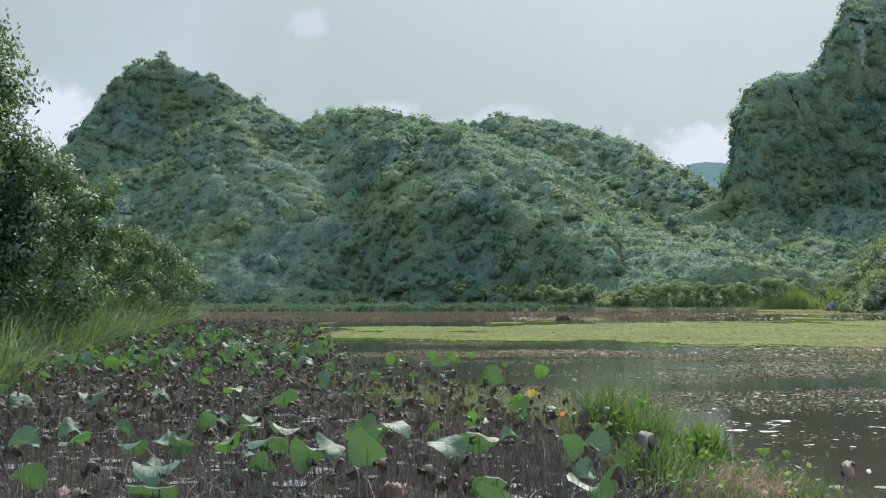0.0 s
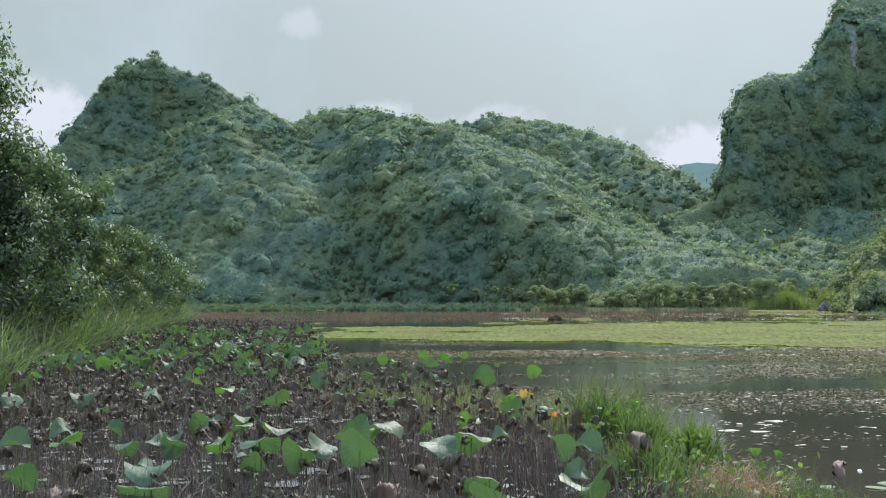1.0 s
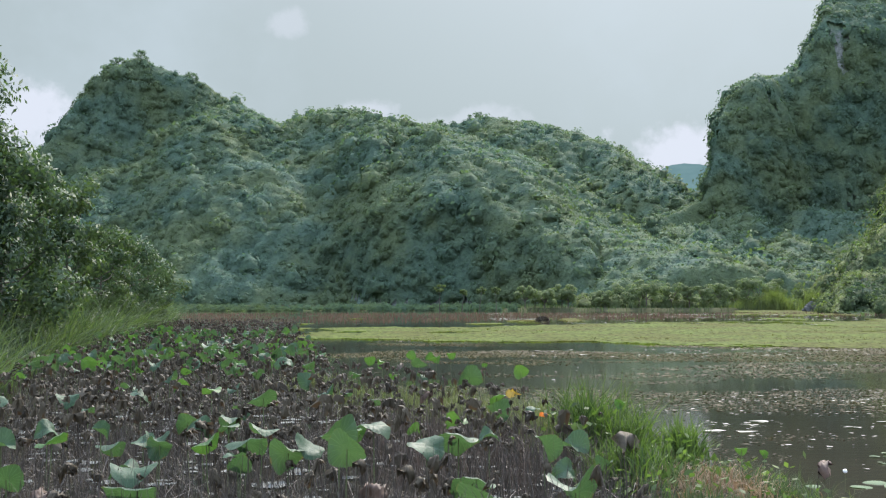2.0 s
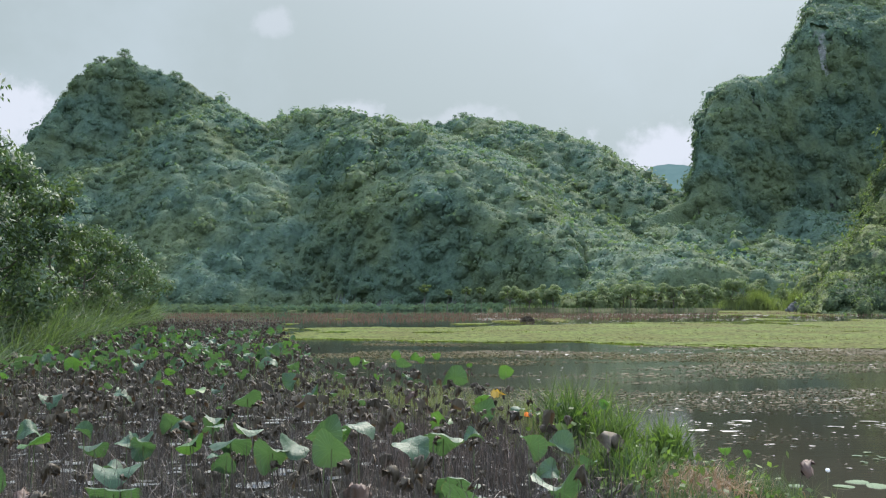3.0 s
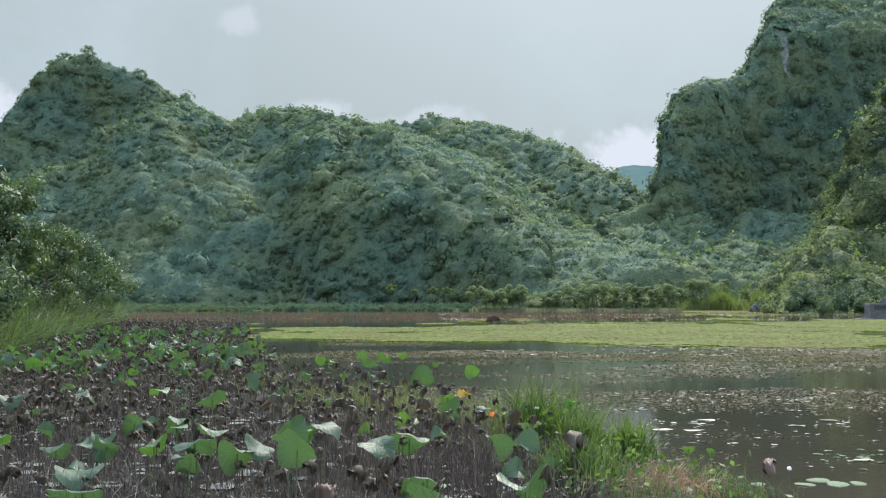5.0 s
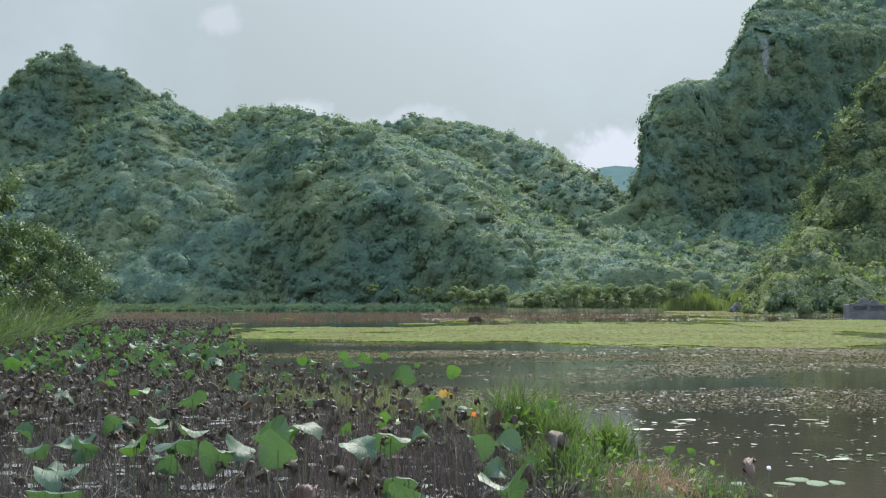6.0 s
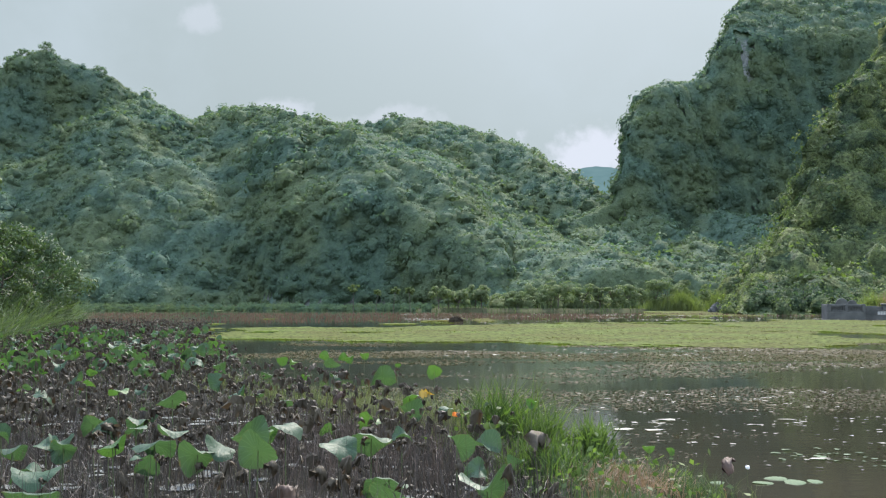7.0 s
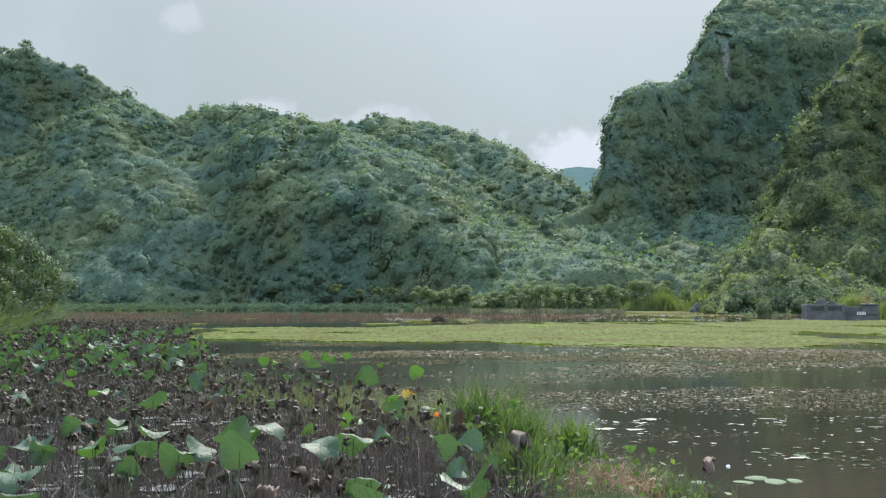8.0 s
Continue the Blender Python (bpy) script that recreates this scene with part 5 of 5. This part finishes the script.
v, tri, quads = lotus_blade(1.0, cup=0.03, wave=0.015, seed=540)
M_PAD = foliage("lily_pad", (0.075, 0.110, 0.062), (0.135, 0.175, 0.100), 5.0, 0.75, 0.15, shine=0.08)
LEAF_FLAT = mixed_mesh("lily_pad", v, tri + quads, M_PAD)
lily_pads()
RNG = np.random.default_rng(57)
x, y = RNG.uniform(4.3, 5.5, 34), 11.6 + RNG.normal(size=34) * 0.35
v, f = disc_field(x, y, RNG.uniform(0.012, 0.04, 34), 8, 0.008, 1.5)
thing("small_pads", mesh_of("small_pads", v, f, M_PAD), "loose row of small pale pads on the water", "lily pad", kind="stuff")


def mound():
    """A brown haystack-like heap standing in the far shallows."""
    count = 1500
    way = unit(RNG.normal(size=(count, 3)) + np.array([0, 0, 0.3]))
    at = np.array([4.98, 76.0, 0.0]) + way * np.array([0.50, 0.38, 0.38])
    at[:, 2] = np.maximum(at[:, 2], 0.04)
    v, f = leaf_quads(at, unit(way + 0.5 * RNG.normal(size=way.shape)), np.full(count, 0.22), np.full(count, 0.05), 0.6)
    core = (np.array([4.98, 76.0, 0.0]) + CORE_V * np.array([0.60, 0.46, 0.38]), CORE_F)
    thing("mound", mesh_of("mound", *joined(core, (v, f)), M_WITHER), "dark brown heap of dead stalks in the shallow water", "mound")


mound()


def flower(x, y, z, material, label, size):
    plant = empty("flower", label, "flower", "", (x, y, 0))
    v, f = tube([np.array([0.03, 0, -0.3]), np.array([0.01, 0, z * 0.5]), np.array([0, 0, z])], [0.005, 0.004, 0.003], 5)
    part("stem", mesh_of("stem", v, f, M_GREENSTALK, True), plant)
    turn = np.arange(8) * 0.785
    ring = np.stack([np.cos(turn), np.sin(turn), np.full(8, 0.5)], axis=-1)
    v, f = leaf_quads(np.array([0, 0, z]) + ring * size * 0.5, unit(ring + RNG.normal(size=ring.shape) * 0.4), np.full(8, size), np.full(8, size * 0.7), -0.5)
    part("petals", mesh_of("petals", v, f, material), plant)


flower(0.72, 10.95, 0.55, M_ORANGE, "small orange flower among the reeds", 0.065)
flower(0.45, 12.4, 0.62, M_YELLOW, "yellowing leaf on a stalk", 0.12)
flower(0.98, 10.3, 0.48, M_FRESH, "yellow-green shoot among the reeds", 0.13)


def seed_head(x, y, z):
    head = empty("seed_head", "small round white seed head on a thin stem", "flower", "", (x, y, 0))
    v, f = tube([np.array([0.0, 0, -0.3]), np.array([0.004, 0, z])], [0.003, 0.002], 5)
    part("stem", mesh_of("stem", v, f, M_GREENSTALK, True), head)
    bm = bmesh.new()
    bmesh.ops.create_icosphere(bm, subdivisions=2, radius=0.021, matrix=Matrix.Translation((0.004, 0, z)))
    for vert in bm.verts:
        vert.co += Vector(RNG.normal(size=3)) * 0.002
    me = bpy.data.meshes.new("tuft")
    bm.to_mesh(me)
    me.materials.append(solid("white_fluff", (0.6, 0.6, 0.56), (0.8, 0.8, 0.77), 30.0, 0.95, 0.3, 200.0))
    part("tuft", me, head)


seed_head(3.42, 9.72, 0.19)


# ---------------------------------------------------------------- stone enclosure
M_STONE = solid("weathered_grey_stone", (0.048, 0.052, 0.048), (0.112, 0.114, 0.104), 1.2, 0.85, 0.4, 18.0)
M_DARKSTONE = solid("dark_stone", (0.05, 0.052, 0.05), (0.12, 0.12, 0.115), 2.0, 0.7, 0.3, 20.0)


def box(x0, x1, y0, y1, z0, z1, bevel=0.02):
    bm = bmesh.new()
    bmesh.ops.create_cube(bm, size=1.0, matrix=Matrix.Translation(((x0 + x1) / 2, (y0 + y1) / 2, (z0 + z1) / 2)) @ Matrix.Diagonal((x1 - x0, y1 - y0, z1 - z0, 1)))
    bmesh.ops.bevel(bm, geom=bm.edges[:], offset=bevel, segments=1, affect="EDGES")
    return bm


def stone(name, bm, parent, label="", material=None):
    me = bpy.data.meshes.new(name)
    bm.to_mesh(me)
    bm.free()
    me.materials.append(material or M_STONE)
    return part(name, me, parent, label)


def enclosure():
    """A low walled stone grave plot at the water's edge, with pierced panels, corner posts and a round-topped stele."""
    plot = empty("stone_enclosure", "low grey stone grave enclosure with pierced panels at the water's edge", "grave", "", (39.0, 89.7, 0))
    plot.rotation_euler = (0, 0, radians(-14))
    stone("plinth", box(0, 3.2, 0, 3.2, -0.6, 0.58), plot)
    for x in (0.0, 1.46, 2.92):
        stone("post", box(x, x + 0.28, -0.02, 0.26, 0.58, 1.30, 0.03), plot)
    for x in (0.28, 1.74):
        stone("rail", box(x, x + 1.18, 0.05, 0.22, 1.06, 1.27), plot)
        stone("rail", box(x, x + 1.18, 0.05, 0.22, 0.58, 0.70), plot)
        for k in range(7):
            stone("baluster", box(x + 0.05 + k * 0.162, x + 0.13 + k * 0.162, 0.09, 0.18, 0.70, 1.06, 0.012), plot)
        stone("back_panel", box(x, x + 1.18, 0.30, 0.36, 0.58, 1.10), plot, "shadowed panel", M_DARKSTONE)
    stone("coping", box(0.0, 3.2, 2.9, 3.2, 0.58, 1.28), plot)
    stone("side_wall", box(2.94, 3.2, 0.28, 2.9, 0.58, 1.22), plot)
    stone("side_wall", box(0.0, 0.26, 0.28, 2.9, 0.58, 1.22), plot)
    # the lower forecourt beside it, with a short balustrade and an end block
    stone("low_plinth", box(3.22, 6.2, 0.8, 3.2, -0.6, 0.36), plot)
    stone("low_wall", box(3.22, 4.3, 0.8, 1.05, 0.36, 1.12), plot)
    for k in range(6):
        stone("baluster", box(4.40 + k * 0.13, 4.47 + k * 0.13, 0.84, 0.94, 0.36, 0.66, 0.012), plot, "pale baluster", M_PALE)
    stone("rail", box(4.3, 5.2, 0.8, 0.98, 0.66, 0.78), plot)
    stone("back_wall", box(4.3, 5.2, 2.6, 2.9, 0.36, 1.05), plot, "shadowed back wall", M_DARKSTONE)
    stone("end_block", box(5.2, 6.2, 0.75, 3.2, 0.36, 1.22, 0.05), plot)
    stone("cap", box(5.12, 6.28, 0.68, 3.28, 1.22, 1.34, 0.03), plot)
    for x, y, z, r in ((1.55, 1.9, 1.28, 0.52), (2.5, 2.3, 1.22, 0.42)):
        bm = bmesh.new()
        bmesh.ops.create_cone(bm, cap_ends=True, segments=28, radius1=r, radius2=r, depth=0.22, matrix=Matrix.Translation((x, y, z)) @ Matrix.Rotation(math.pi / 2, 4, "X"))
        bmesh.ops.bevel(bm, geom=[e for e in bm.edges if e.calc_face_angle(0) > 1], offset=0.03, segments=1, affect="EDGES")
        slab = stone("stele", bm, plot, "round-topped stone slab")
        stone("stele_base", box(x - r * 1.1, x + r * 1.1, y - 0.2, y + 0.2, 0.58, z - r * 0.6), plot)


M_PALE = solid("pale_carving", (0.55, 0.55, 0.52), (0.7, 0.7, 0.67), 10.0, 0.8, 0.1, 60.0)
enclosure()
